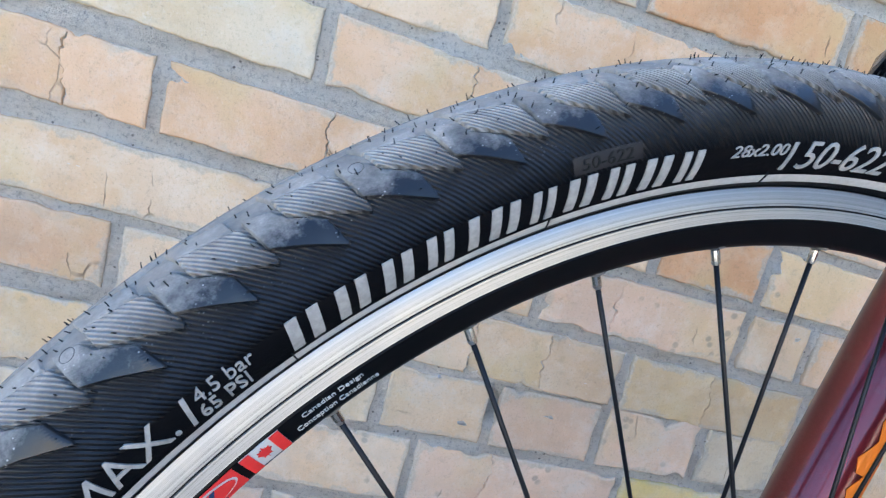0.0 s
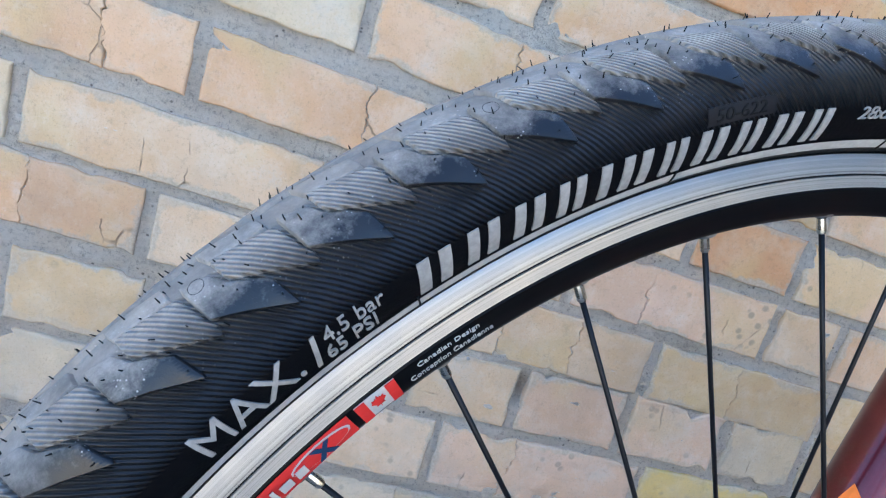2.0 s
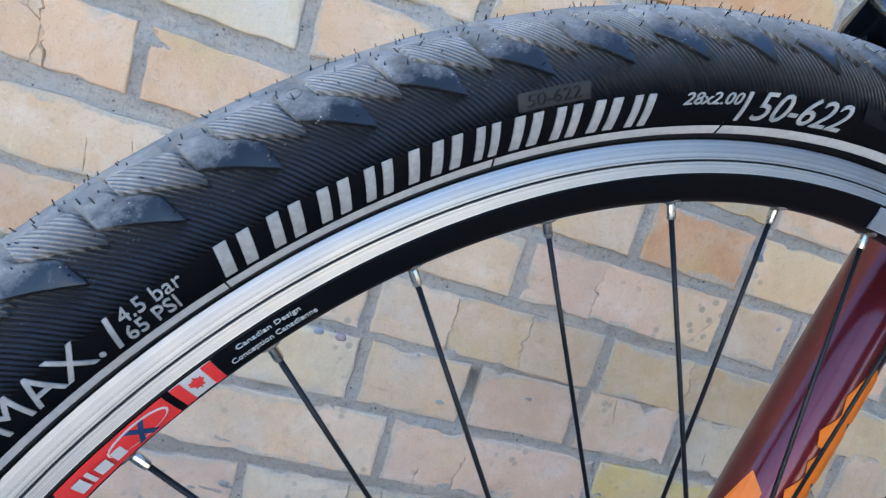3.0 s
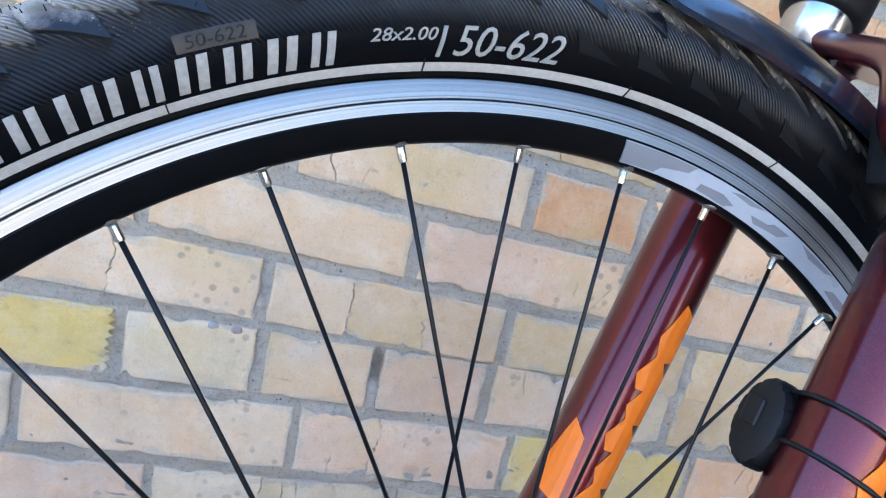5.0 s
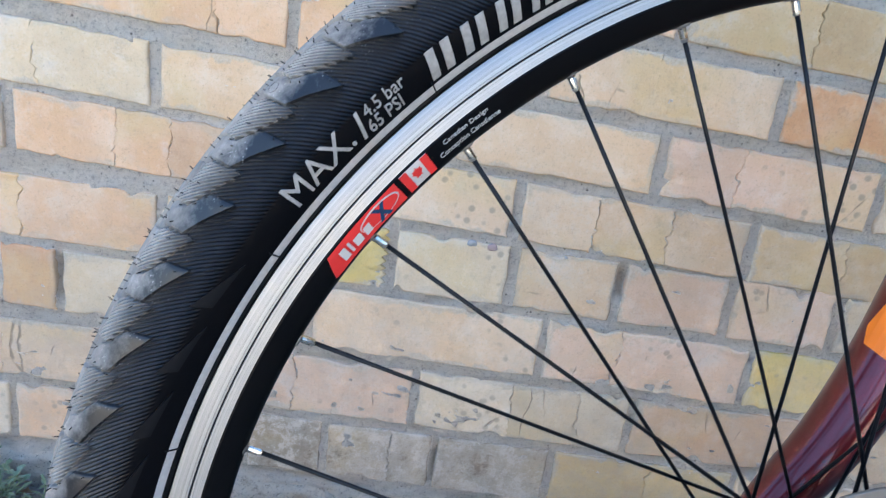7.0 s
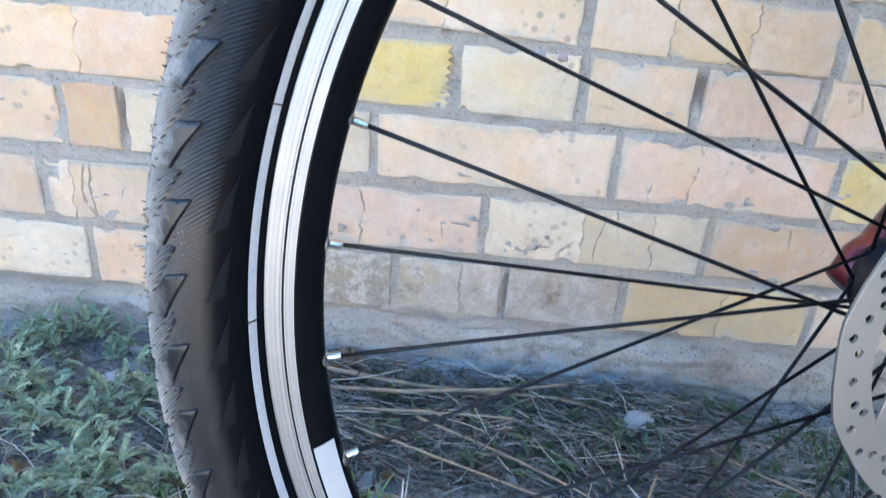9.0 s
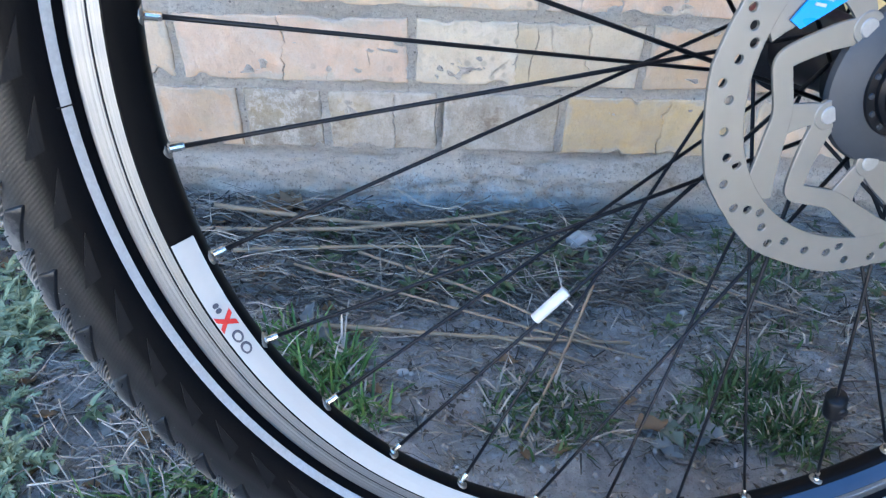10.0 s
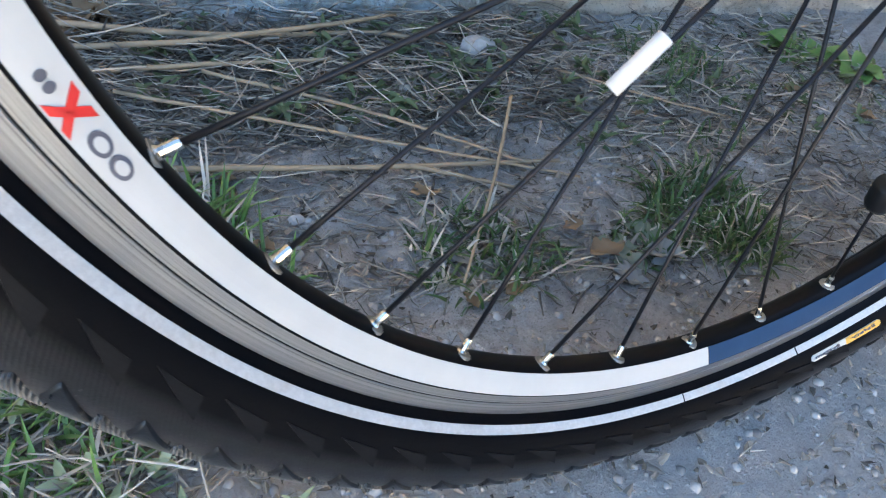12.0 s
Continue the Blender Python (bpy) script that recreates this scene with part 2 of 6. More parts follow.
def soil_mat():
    """Dry trodden soil: pale compact crust in patches over darker crumbs."""
    m = Mat("dry_soil", 0.97, spec=0.15)
    c = m.ramp(m.noise(6, 8, 0.72), [(0.34, (0.20, 0.185, 0.17)), (0.5, (0.38, 0.36, 0.335)), (0.68, (0.53, 0.505, 0.475))])
    c = m.mix(m.math("MULTIPLY", m.grey(m.noise(38, 6, 0.75), 0.48, 0.66), 0.65), c, (0.56, 0.535, 0.50))
    c = m.mix(m.math("MULTIPLY", m.grey(m.noise(85, 6, 0.75), 0.54, 0.66), 0.7), c, (0.075, 0.06, 0.048))
    c = m.mix(m.math("MULTIPLY", m.grey(m.spots(210), 0.24, 0.10), 0.5), c, (0.44, 0.41, 0.37))
    c = m.mix(m.math("MULTIPLY", m.grey(m.noise(520, 4, 0.75), 0.54, 0.68), 0.8), c, (0.06, 0.05, 0.04))
    c = m.mix(m.math("MULTIPLY", m.grey(m.noise(170, 6, 0.82), 0.50, 0.62), 0.5), c, (0.58, 0.545, 0.50))
    # the trodden path away from the wall is paler
    s = m.t.nodes.new("ShaderNodeSeparateXYZ")
    m.link(m.coords.outputs["Object"], s.inputs[0])
    path = m.grey(m.math("ADD", s.outputs[1], m.grey(m.noise(14, 6, 0.7), 0.3, 0.7, -0.06, 0.06)), 0.06, -0.04)
    c = m.mix(m.math("MULTIPLY", path, 0.55), c, (0.56, 0.52, 0.475))
    m.colour(c)
    m.bump(m.noise(48, 8, 0.78), 1.0, 0.010)
    m.bump(m.noise(300, 4, 0.78), 1.0, 0.0036)
    return m.m


def plant_mat(name, a, b, tip, rough=0.65):
    """Blade or leaf: colour drifts from island to island and along its own length."""
    m = Mat(name, rough, spec=0.35)
    geo = m.t.nodes.new("ShaderNodeNewGeometry")
    c = m.mix(geo.outputs["Random Per Island"], a, b)
    c = m.mix(m.math("MULTIPLY", m.grey(m.noise(40, 3, 0.6), 0.5, 0.7), 0.6), c, tip)
    m.colour(c)
    m.bump(m.noise(300, 2, 0.6), 0.3, 0.001)
    m.b.inputs["Subsurface Weight"].default_value = 0.0
    return m.m


def rubber_mat(name, zone):
    """Tyre rubber. zone: side (ribbed, then clean black), wedge (smooth block, dusty towards the crown), bar (ribbed dusty block)."""
    m = Mat(name, 0.5, spec=0.46)
    s = m.t.nodes.new("ShaderNodeSeparateXYZ")
    m.link(m.coords.outputs["UV"], s.inputs[0])
    ang, sec = m.math("MULTIPLY", s.outputs[0], 360.0), m.math("ABSOLUTE", m.math("MULTIPLY", m.math("SUBTRACT", s.outputs[1], 0.5), 360.0))
    at = m.coords.outputs["Object"]
    if zone != "side":
        info = m.t.nodes.new("ShaderNodeObjectInfo")
        off = m.node("ShaderNodeVectorMath")
        off.operation = "ADD"
        m.link(at, off.inputs[0])
        m.link(m.math("MULTIPLY", info.outputs["Random"], 31.0), off.inputs[1])
        at = off.outputs[0]
    # the ribs are crisp round the top and choked with dust further down the front
    crisp = m.math("MULTIPLY", m.grey(ang, 164.0, 140.0, 0.03, 1.0), m.grey(ang, 70.0, 112.0, 0.08, 1.0))
    ribs = m.math("SINE", m.math("MULTIPLY", m.math("ADD", sec, m.math("MULTIPLY", ang, 17.0 if zone == "bar" else 18.0)), 2 * math.pi * (0.205 if zone == "bar" else 1137 / 6480)))
    patch = m.grey(m.noise(45, 7, 0.75, at), 0.34, 0.62)
    blotch = m.grey(m.noise(130, 6, 0.75, at), 0.40, 0.62)
    if zone == "side":
        dust = m.math("MULTIPLY", m.ramp(m.math("DIVIDE", sec, 104.0), [(0.28, (0.75, 0.75, 0.75)), (0.50, (0.42, 0.42, 0.42)), (0.64, (0.12, 0.12, 0.12)), (0.80, (0.025, 0.025, 0.025)), (0.97, (0.010, 0.010, 0.010)), (1.0, (0.0, 0.0, 0.0))]), m.grey(patch, 0, 1, 0.6, 1.0))
    elif zone == "wedge":
        edge = m.math("ADD", sec, m.grey(m.noise(150, 6, 0.75, at), 0.3, 0.7, -13.0, 13.0))
        dust = m.math("MULTIPLY", m.grey(edge, 64.0, 34.0, 0.015, 0.86), m.grey(patch, 0, 1, 0.45, 1.0))
    else:
        dust = m.math("MULTIPLY", m.grey(sec, 71.0, 38.0, 0.08, 0.98), m.grey(patch, 0, 1, 0.75, 1.0))
    dust = m.math("MULTIPLY", dust, m.grey(blotch, 0, 1, 0.72, 1.0))
    # sheen on the ridges and shade in the valleys, painted through the dust mask
    if zone != "wedge":
        worn = m.math("SUBTRACT", 1.0, m.math("MULTIPLY", m.math("MULTIPLY", crisp, m.grey(sec, 26.0, 52.0)), m.grey(ribs, 0.35, -0.55, 0.0, 0.55 if zone == "bar" else 0.85)))
        dust = m.math("MULTIPLY", dust, worn)
    # less dust colour on the stretch under the guard
    dust = m.math("MULTIPLY", dust, m.grey(ang, 64.0, 96.0, 0.22, 1.0))
    # and less on the flank further down the front
    if zone == "side":
        dust = m.math("MULTIPLY", dust, m.grey(ang, 158.0, 185.0, 1.0, 0.6))
    c = m.mix(dust, (0.0036, 0.0036, 0.0042), (0.46, 0.425, 0.375))
    fine = m.grey(m.noise(800, 3, 0.7, at), 0.56, 0.70)
    c = m.mix(m.math("MULTIPLY", fine, m.math("MULTIPLY", dust, 0.5)), c, (0.17, 0.16, 0.145))
    specks = m.math("MULTIPLY", m.grey(m.spots(640), 0.20, 0.10), m.grey(m.noise(90, 2, 0.5, at), 0.54, 0.62))
    c = m.mix(m.math("MULTIPLY", specks, m.grey(sec, 90.0, 62.0, 0.0, 0.7)), c, (0.52, 0.49, 0.44))
    mud = m.math("MULTIPLY", m.math("MULTIPLY", m.grey(sec, 34.0, 14.0), m.grey(m.noise(40, 5, 0.7, at), 0.46, 0.62)), 0.6)
    c = m.mix(mud, c, (0.36, 0.31, 0.25))
    m.colour(c)
    m.put("Roughness", m.grey(dust, 0.0, 0.6, 0.29 if zone == "wedge" else 0.36, 0.78))
    if zone == "side":
        m.put("Specular IOR Level", m.grey(sec, 108.0, 94.0, 0.06, 0.46))
        side = m.math("MULTIPLY", crisp, m.math("MULTIPLY", m.grey(sec, 28.0, 40.0), m.grey(sec, 109.0, 101.0)))
        m.bump(m.math("MULTIPLY", ribs, side), 0.8, 0.0007)
    if zone == "bar":
        m.bump(m.math("MULTIPLY", ribs, crisp), 0.7, 0.0007)
    m.bump(m.noise(420, 4, 0.75, at), 0.22, 0.0006)
    return m.m


def brushed_mat():
    """Machined aluminium brake track: turned rings that draw the light out across them."""
    m = Mat("machined_aluminium", 0.3, 0.72)
    rings = m.node("ShaderNodeTexNoise", Scale=1.0, Detail=6.0, Roughness=0.8)
    rings.noise_dimensions = "1D"
    m.link(m.math("MULTIPLY", m.radius(), 1100.0), rings.inputs["W"])
    c = m.ramp(rings.outputs["Fac"], [(0.34, (0.09, 0.09, 0.09)), (0.46, (0.27, 0.268, 0.262)), (0.66, (0.37, 0.366, 0.355))])
    c = m.mix(m.math("MULTIPLY", m.grey(m.noise(60, 4, 0.7), 0.55, 0.75), 0.3), c, (0.36, 0.33, 0.29))
    m.colour(c)
    m.put("Roughness", m.grey(m.noise(90, 3, 0.6), 0.3, 0.7, 0.28, 0.38))
    m.b.inputs["Anisotropic"].default_value = 0.8
    t = m.t.nodes.new("ShaderNodeTangent")
    t.direction_type, t.axis = "RADIAL", "Y"
    m.put("Tangent", t.outputs[0])
    return m.m


def plain(name, c, rough=0.5, metal=0.0, grain=0.12, scale=120, bump=0.1, dist=0.0004, coat=0.0, spec=0.5):
    m = Mat(name, rough, metal, spec)
    m.colour(m.mix(m.math("MULTIPLY", m.grey(m.noise(scale, 5, 0.65), 0.35, 0.7), grain * 4), c, tuple(x * 0.6 for x in c)))
    m.put("Roughness", m.grey(m.noise(scale * 0.4, 3, 0.6), 0.3, 0.7, max(rough - 0.06, 0.02), min(rough + 0.1, 1)))
    if bump:
        m.bump(m.noise(scale * 3, 3, 0.6), bump, dist)
    if coat:
        m.b.inputs["Coat Weight"].default_value = coat
        m.b.inputs["Coat Roughness"].default_value = 0.06
    return m.m


def stripe_mat():
    """Retroreflective band with its fine woven surface and a little dirt."""
    m = Mat("reflective_band", 0.42, 0.0, 0.6)
    c = m.mix(m.grey(m.noise(500, 3, 0.7), 0.4, 0.7), (0.44, 0.43, 0.41), (0.53, 0.52, 0.495))
    c = m.mix(m.math("MULTIPLY", m.grey(m.noise(45, 5, 0.7), 0.52, 0.70), 0.6), c, (0.36, 0.32, 0.27))
    m.colour(c)
    m.bump(m.noise(1200, 2, 0.6), 0.2, 0.0003)
    return m.m


def paint_mat():
    """Dark red metallic lacquer under clear coat."""
    m = Mat("maroon_metallic", 0.36, 0.9)
    flake = m.node("ShaderNodeTexVoronoi", Scale=2400.0)
    m.link(m.coords.outputs["Object"], flake.inputs["Vector"])
    c = m.mix(m.math("MULTIPLY", m.grey(flake.outputs["Distance"], 0.5, 0.1), 0.5), (0.100, 0.008, 0.012), (0.25, 0.031, 0.044))
    c = m.mix(m.math("MULTIPLY", m.grey(m.noise(70, 4, 0.7), 0.6, 0.75), 0.25), c, (0.10, 0.06, 0.05))
    m.colour(c)
    m.b.inputs["Coat Weight"].default_value = 0.8
    m.b.inputs["Coat Roughness"].default_value = 0.13
    m.bump(m.noise(35, 2, 0.5), 0.04, 0.002)
    return m.m


MORTAR, FOOTING, SOIL, BRUSHED, STRIPE, PAINT = mortar_mat(), footing_mat(), soil_mat(), brushed_mat(), stripe_mat(), paint_mat()
RUBBER, WEDGE, BAR = rubber_mat("tyre_sidewall", "side"), rubber_mat("tyre_block", "wedge"), rubber_mat("tyre_ribbed_block", "bar")
PRINT = plain("tyre_print", (0.34, 0.325, 0.30), 0.6, grain=0.2, scale=400)
FIN_RUBBER = plain("smooth_rubber", (0.0065, 0.0065, 0.0075), 0.42, scale=200, grain=0.1, spec=0.12)
PLATE_RUBBER = plain("plate_rubber", (0.006, 0.0065, 0.009), 0.36, scale=200, grain=0.1, spec=0.34)
HAIR = plain("rubber_hair", (0.008, 0.008, 0.008), 0.6, spec=0.2)
# materials of the added, unseen walls, toned for their bounce and reflections
UNSEEN_TAN = plain("unseen_wall_tan", (0.50, 0.42, 0.33), 0.95, scale=8, grain=0.1, bump=0.3, dist=0.003, spec=0.1)
UNSEEN_DARK = plain("unseen_wall_dark", (0.16, 0.12, 0.085), 0.85, scale=8, grain=0.1, bump=0.3, dist=0.003, spec=0.1)
BLACK_RIM = plain("black_anodised", (0.0042, 0.0042, 0.0046), 0.35, 0.0, scale=60, bump=0.03, spec=0.08)
BLACK_STEEL = plain("black_steel", (0.010, 0.010, 0.012), 0.36, 0.3, scale=90, spec=0.3)
BLACK_PLASTIC = plain("black_plastic", (0.007, 0.007, 0.008), 0.45, scale=70, spec=0.3)
GLOSS_BLACK = plain("glossy_black_plastic", (0.006, 0.010, 0.019), 0.20, scale=30, bump=0.02, coat=0.7, spec=0.6)
NICKEL = plain("nickel_brass", (0.56, 0.53, 0.46), 0.26, 1.0, scale=200)
CHROME = plain("chromed_steel", (0.50, 0.50, 0.50), 0.22, 1.0, scale=60, bump=0.02)
STEEL = plain("ground_steel", (0.29, 0.276, 0.25), 0.50, 0.9, scale=60, grain=0.04, bump=0.0)
RIVET = plain("worn_rivet", (0.38, 0.37, 0.35), 0.55, 0.7, scale=300, grain=0.05)
CARRIER = plain("worn_grey_alloy", (0.045, 0.050, 0.058), 0.5, 0.3, scale=60, grain=0.12)
WHITE_STICKER = plain("white_sticker", (0.49, 0.475, 0.44), 0.4, scale=60, grain=0.05)
GREY_STICKER = plain("grey_sticker", (0.37, 0.40, 0.46), 0.3, scale=80, grain=0.06)
SLATE_STICKER = plain("slate_sticker", (0.20, 0.21, 0.235), 0.3, scale=80, grain=0.06)
RED_STICKER = plain("red_sticker", (0.62, 0.03, 0.025), 0.3, scale=80, grain=0.05)
NAVY_STICKER = plain("dark_blue_sticker", (0.017, 0.047, 0.100), 0.42, scale=80, grain=0.06, spec=0.16)
ORANGE_STICKER = plain("orange_sticker", (0.86, 0.20, 0.008), 0.42, scale=60, grain=0.04, coat=0.15, spec=0.35)
AMBER_STICKER = plain("amber_sticker", (0.70, 0.36, 0.06), 0.4, scale=80, grain=0.05)
BLUE_STICKER = plain("blue_sticker", (0.02, 0.28, 0.80), 0.3, scale=60, grain=0.04)
GREY_INK = plain("dark_grey_ink", (0.10, 0.10, 0.12), 0.4, scale=80)
SILVER_FILM = plain("silver_reflective_film", (0.60, 0.59, 0.56), 0.5, 0.05, scale=300, grain=0.04)
GRASS = plant_mat("green_grass", (0.035, 0.080, 0.016), (0.135, 0.235, 0.055), (0.21, 0.25, 0.10), 0.5)
HERB = plant_mat("grey_green_herb", (0.13, 0.160, 0.080), (0.32, 0.370, 0.215), (0.42, 0.45, 0.32), 0.8)
STRAW = plant_mat("dry_straw", (0.17, 0.145, 0.115), (0.58, 0.51, 0.41), (0.15, 0.125, 0.095), 0.75)
TWIG = plant_mat("dry_twig", (0.17, 0.120, 0.082), (0.42, 0.31, 0.185), (0.13, 0.09, 0.062), 0.8)
DARKSTRAW = plant_mat("dark_stalk", (0.045, 0.039, 0.032), (0.23, 0.20, 0.165), (0.030, 0.024, 0.018), 0.8)
DARKGRASS = plant_mat("dark_grass", (0.022, 0.048, 0.012), (0.075, 0.125, 0.034), (0.14, 0.16, 0.07), 0.55)
DARKLEAF = plant_mat("dark_weed_leaf", (0.045, 0.068, 0.026), (0.10, 0.125, 0.055), (0.15, 0.15, 0.09), 0.7)
DULLLEAF = plant_mat("dull_dusty_leaf", (0.075, 0.092, 0.060), (0.155, 0.172, 0.118), (0.21, 0.21, 0.16), 0.8)
DEADLEAF = plant_mat("dead_leaf", (0.11, 0.10, 0.085), (0.27, 0.255, 0.225), (0.07, 0.058, 0.045), 0.8)
BROWNLEAF = plant_mat("brown_curled_leaf", (0.11, 0.065, 0.032), (0.24, 0.155, 0.085), (0.06, 0.04, 0.025), 0.8)
STONE = plain("pale_stone", (0.42, 0.40, 0.37), 0.9, scale=90, grain=0.15, bump=0.5, dist=0.002)
GRAVEL = plant_mat("mixed_gravel", (0.15, 0.134, 0.12), (0.40, 0.375, 0.345), (0.30, 0.275, 0.25), 0.95)


# ---- building helpers ----
def mesh_of(name, verts, faces, mat, smooth=False, sharp=0.0):
    me = bpy.data.meshes.new(name)
    me.from_pydata([tuple(v) for v in verts], [], [tuple(f) for f in faces])
    me.materials.append(mat)
    if smooth:
        me.polygons.foreach_set("use_smooth", [True] * len(me.polygons))
    me.update()
    if sharp:
        me.set_sharp_from_angle(angle=radians(sharp))
    return me


def thing(name, me, label="", category="", group="", kind="", at=None):
    ob = new(name, me)
    if at is not None:
        ob.matrix_world = at
    return tagged(ob, label, category, group, kind)


def part(name, me, parent, label="", kind="", at=None):
    ob = new(name, me)
    ob.parent = parent
    if at is not None:
        ob.matrix_basis = at
    return tagged(ob, label, kind=kind)


def grid_faces(n, m, wrap=False):
    """Quads of n rows of m points; wrap joins the last row to the first."""
    out = []
    for i in range(n if wrap else n - 1):
        k = (i + 1) % n
        for j in range(m - 1):
            out.append((i * m + j, k * m + j, k * m + j + 1, i * m + j + 1))
    return out


def lathe(name, profile, mat, steps=180, smooth=True, a0=0.0, a1=360.0, closed=False):
    """Turns a profile of (radius, y) about the axle, the y axis."""
    full = abs(a1 - a0) >= 360
    n = steps if full else steps + 1
    prof = profile + profile[:1] if closed else profile
    verts = []
    for i in range(n):
        a = radians(a0 + (a1 - a0) * i / steps)
        verts += [(r * math.cos(a), y, r * math.sin(a)) for r, y in prof]
    return mesh_of(name, verts, grid_faces(n, len(prof), full), mat, smooth, 28)


def tube(name, points, radii, mat, sides=12, cap=True, smooth=True, squash=1.0):
    """A tapered tube along points."""
    pts = [Vector(p) for p in points]
    verts, side = [], None
    for i, p in enumerate(pts):
        d = (pts[min(i + 1, len(pts) - 1)] - pts[max(i - 1, 0)]).normalized()
        if side is None:
            side = d.orthogonal().normalized()
        side = (side - d * side.dot(d)).normalized()
        up = d.cross(side)
        r = radii[i] if isinstance(radii, (list, tuple)) else radii
        verts += [p + r * (math.cos(2 * math.pi * k / sides) * side + squash * math.sin(2 * math.pi * k / sides) * up) for k in range(sides)]
    faces = []
    for i in range(len(pts) - 1):
        for k in range(sides):
            a, b = i * sides + k, i * sides + (k + 1) % sides
            faces.append((a, b, b + sides, a + sides))
    if cap:
        faces += [tuple(reversed(range(sides))), tuple(range((len(pts) - 1) * sides, len(pts) * sides))]
    return mesh_of(name, verts, faces, mat, smooth)


def joined(name, metas, mat, smooth=False):
    """Many small (verts, faces) lists as one mesh."""
    verts, faces = [], []
    for v, f in metas:
        o = len(verts)
        verts += v
        faces += [tuple(i + o for i in q) for q in f]
    return mesh_of(name, verts, faces, mat, smooth)


def bezier(pts, n):
    """n points along a Catmull-Rom line through pts."""
    p = [Vector(q) for q in pts]
    p = [2 * p[0] - p[1]] + p + [2 * p[-1] - p[-2]]
    out = []
    for i in range(n):
        s = i / (n - 1) * (len(p) - 3)
        k = min(int(s), len(p) - 4)
        t = s - k
        a, b, c, d = p[k:k + 4]
        out.append(0.5 * ((2 * b) + (c - a) * t + (2 * a - 5 * b + 4 * c - d) * t * t + (3 * b - a - 3 * c + d) * t ** 3))
    return out


def flat_text(body, shear=0.0, bold=0.0):
    """A line of text as a bmesh, scaled to a unit box."""
    cu = bpy.data.curves.new("writing", "FONT")
    cu.body, cu.shear, cu.offset, cu.resolution_u = body, shear, bold, 3
    ob = new("writing", cu)
    me = bpy.data.meshes.new_from_object(ob.evaluated_get(bpy.context.evaluated_depsgraph_get()))
    bpy.data.objects.remove(ob)
    bm = bmesh.new()
    bm.from_mesh(me)
    bmesh.ops.remove_doubles(bm, verts=bm.verts[:], dist=0.0004)
    bmesh.ops.triangulate(bm, faces=bm.faces[:])
    xs, ys = [v.co.x for v in bm.verts], [v.co.y for v in bm.verts]
    x0, x1, y0, y1 = min(xs), max(xs), min(ys), max(ys)
    for v in bm.verts:
        v.co = ((v.co.x - x0) / (x1 - x0), (v.co.y - y0) / (y1 - y0), 0)
    return bm


def flat_shape(polys):
    """Polygons in the unit box as a bmesh."""
    bm = bmesh.new()
    for poly in polys:
        bm.faces.new([bm.verts.new((x, y, 0)) for x, y in poly])
    return bm


def wrapped(name, bm, mat, place, cuts_u=2, cuts_v=6, thick=0.00025):
    """Lays a flat unit-box bmesh on a curved surface: place(u, v, lift) gives a point."""
    for axis, n in ((0, cuts_u), (1, cuts_v)):
        for i in range(1, n):
            co, no = [0, 0, 0], [0, 0, 0]
            co[axis], no[axis] = i / n, 1
            bmesh.ops.bisect_plane(bm, geom=bm.verts[:] + bm.edges[:] + bm.faces[:], plane_co=co, plane_no=no)
    top = bmesh.ops.extrude_face_region(bm, geom=bm.faces[:])
    lifted = {v for v in top["geom"] if isinstance(v, bmesh.types.BMVert)}
    for v in bm.verts:
        v.co = place(v.co.x, v.co.y, thick if v in lifted else -thick)
    bmesh.ops.recalc_face_normals(bm, faces=bm.faces[:])
    me = bpy.data.meshes.new(name)
    bm.to_mesh(me)
    bm.free()
    me.materials.append(mat)
    return me


def oval(cx, cy, rx, ry, n=20):
    return [(cx + rx * math.cos(2 * math.pi * i / n), cy + ry * math.sin(2 * math.pi * i / n)) for i in range(n)]


def slanted(x0, x1, y0, y1, lean=0.0):
    return [(x0, y0), (x1, y0), (x1 + lean, y1), (x0 + lean, y1)]


def cut_plate(name, loops, thick, mat, bevel=0.0):
    """A flat plate in the wheel's plane with holes, from closed (x, z) loops."""
    cu = bpy.data.curves.new(name, "CURVE")
    cu.dimensions, cu.fill_mode, cu.extrude, cu.bevel_depth = "2D", "BOTH", thick / 2 - bevel, bevel
    for loop in loops:
        s = cu.splines.new("POLY")
        s.points.add(len(loop) - 1)
        for pt, (x, z) in zip(s.points, loop):
            pt.co = (x, z, 0, 1)
        s.use_cyclic_u = True
    ob = new(name, cu)
    me = bpy.data.meshes.new_from_object(ob.evaluated_get(bpy.context.evaluated_depsgraph_get()))
    bpy.data.objects.remove(ob)
    for v in me.vertices:
        v.co = (v.co.x, -v.co.z, v.co.y)
    me.materials.clear()
    me.materials.append(mat)
    return me


# ---- the house wall: footing, mortar bed, upper wall ----
WALL_Y = 0.4615


def span(lo, hi, fine_lo, fine_hi, step, grow=1.5):
    """Coordinates that are dense between fine_lo and fine_hi and widen beyond."""
    mid = list(np.arange(fine_lo, fine_hi + step / 2, step))
    left, x, d = [], fine_lo, step
    while x > lo:
        d *= grow
        x = max(x - d, lo)
        left.append(x)
    right, x, d = [], mid[-1], step
    while x < hi:
        d *= grow
        x = min(x + d, hi)
        right.append(x)
    return left[::-1] + mid + right


def fbm(x, y, z, scale, octaves=4):
    return noise.fractal(Vector((x * scale, y * scale, z * scale)), 1.0, 2.0, octaves)


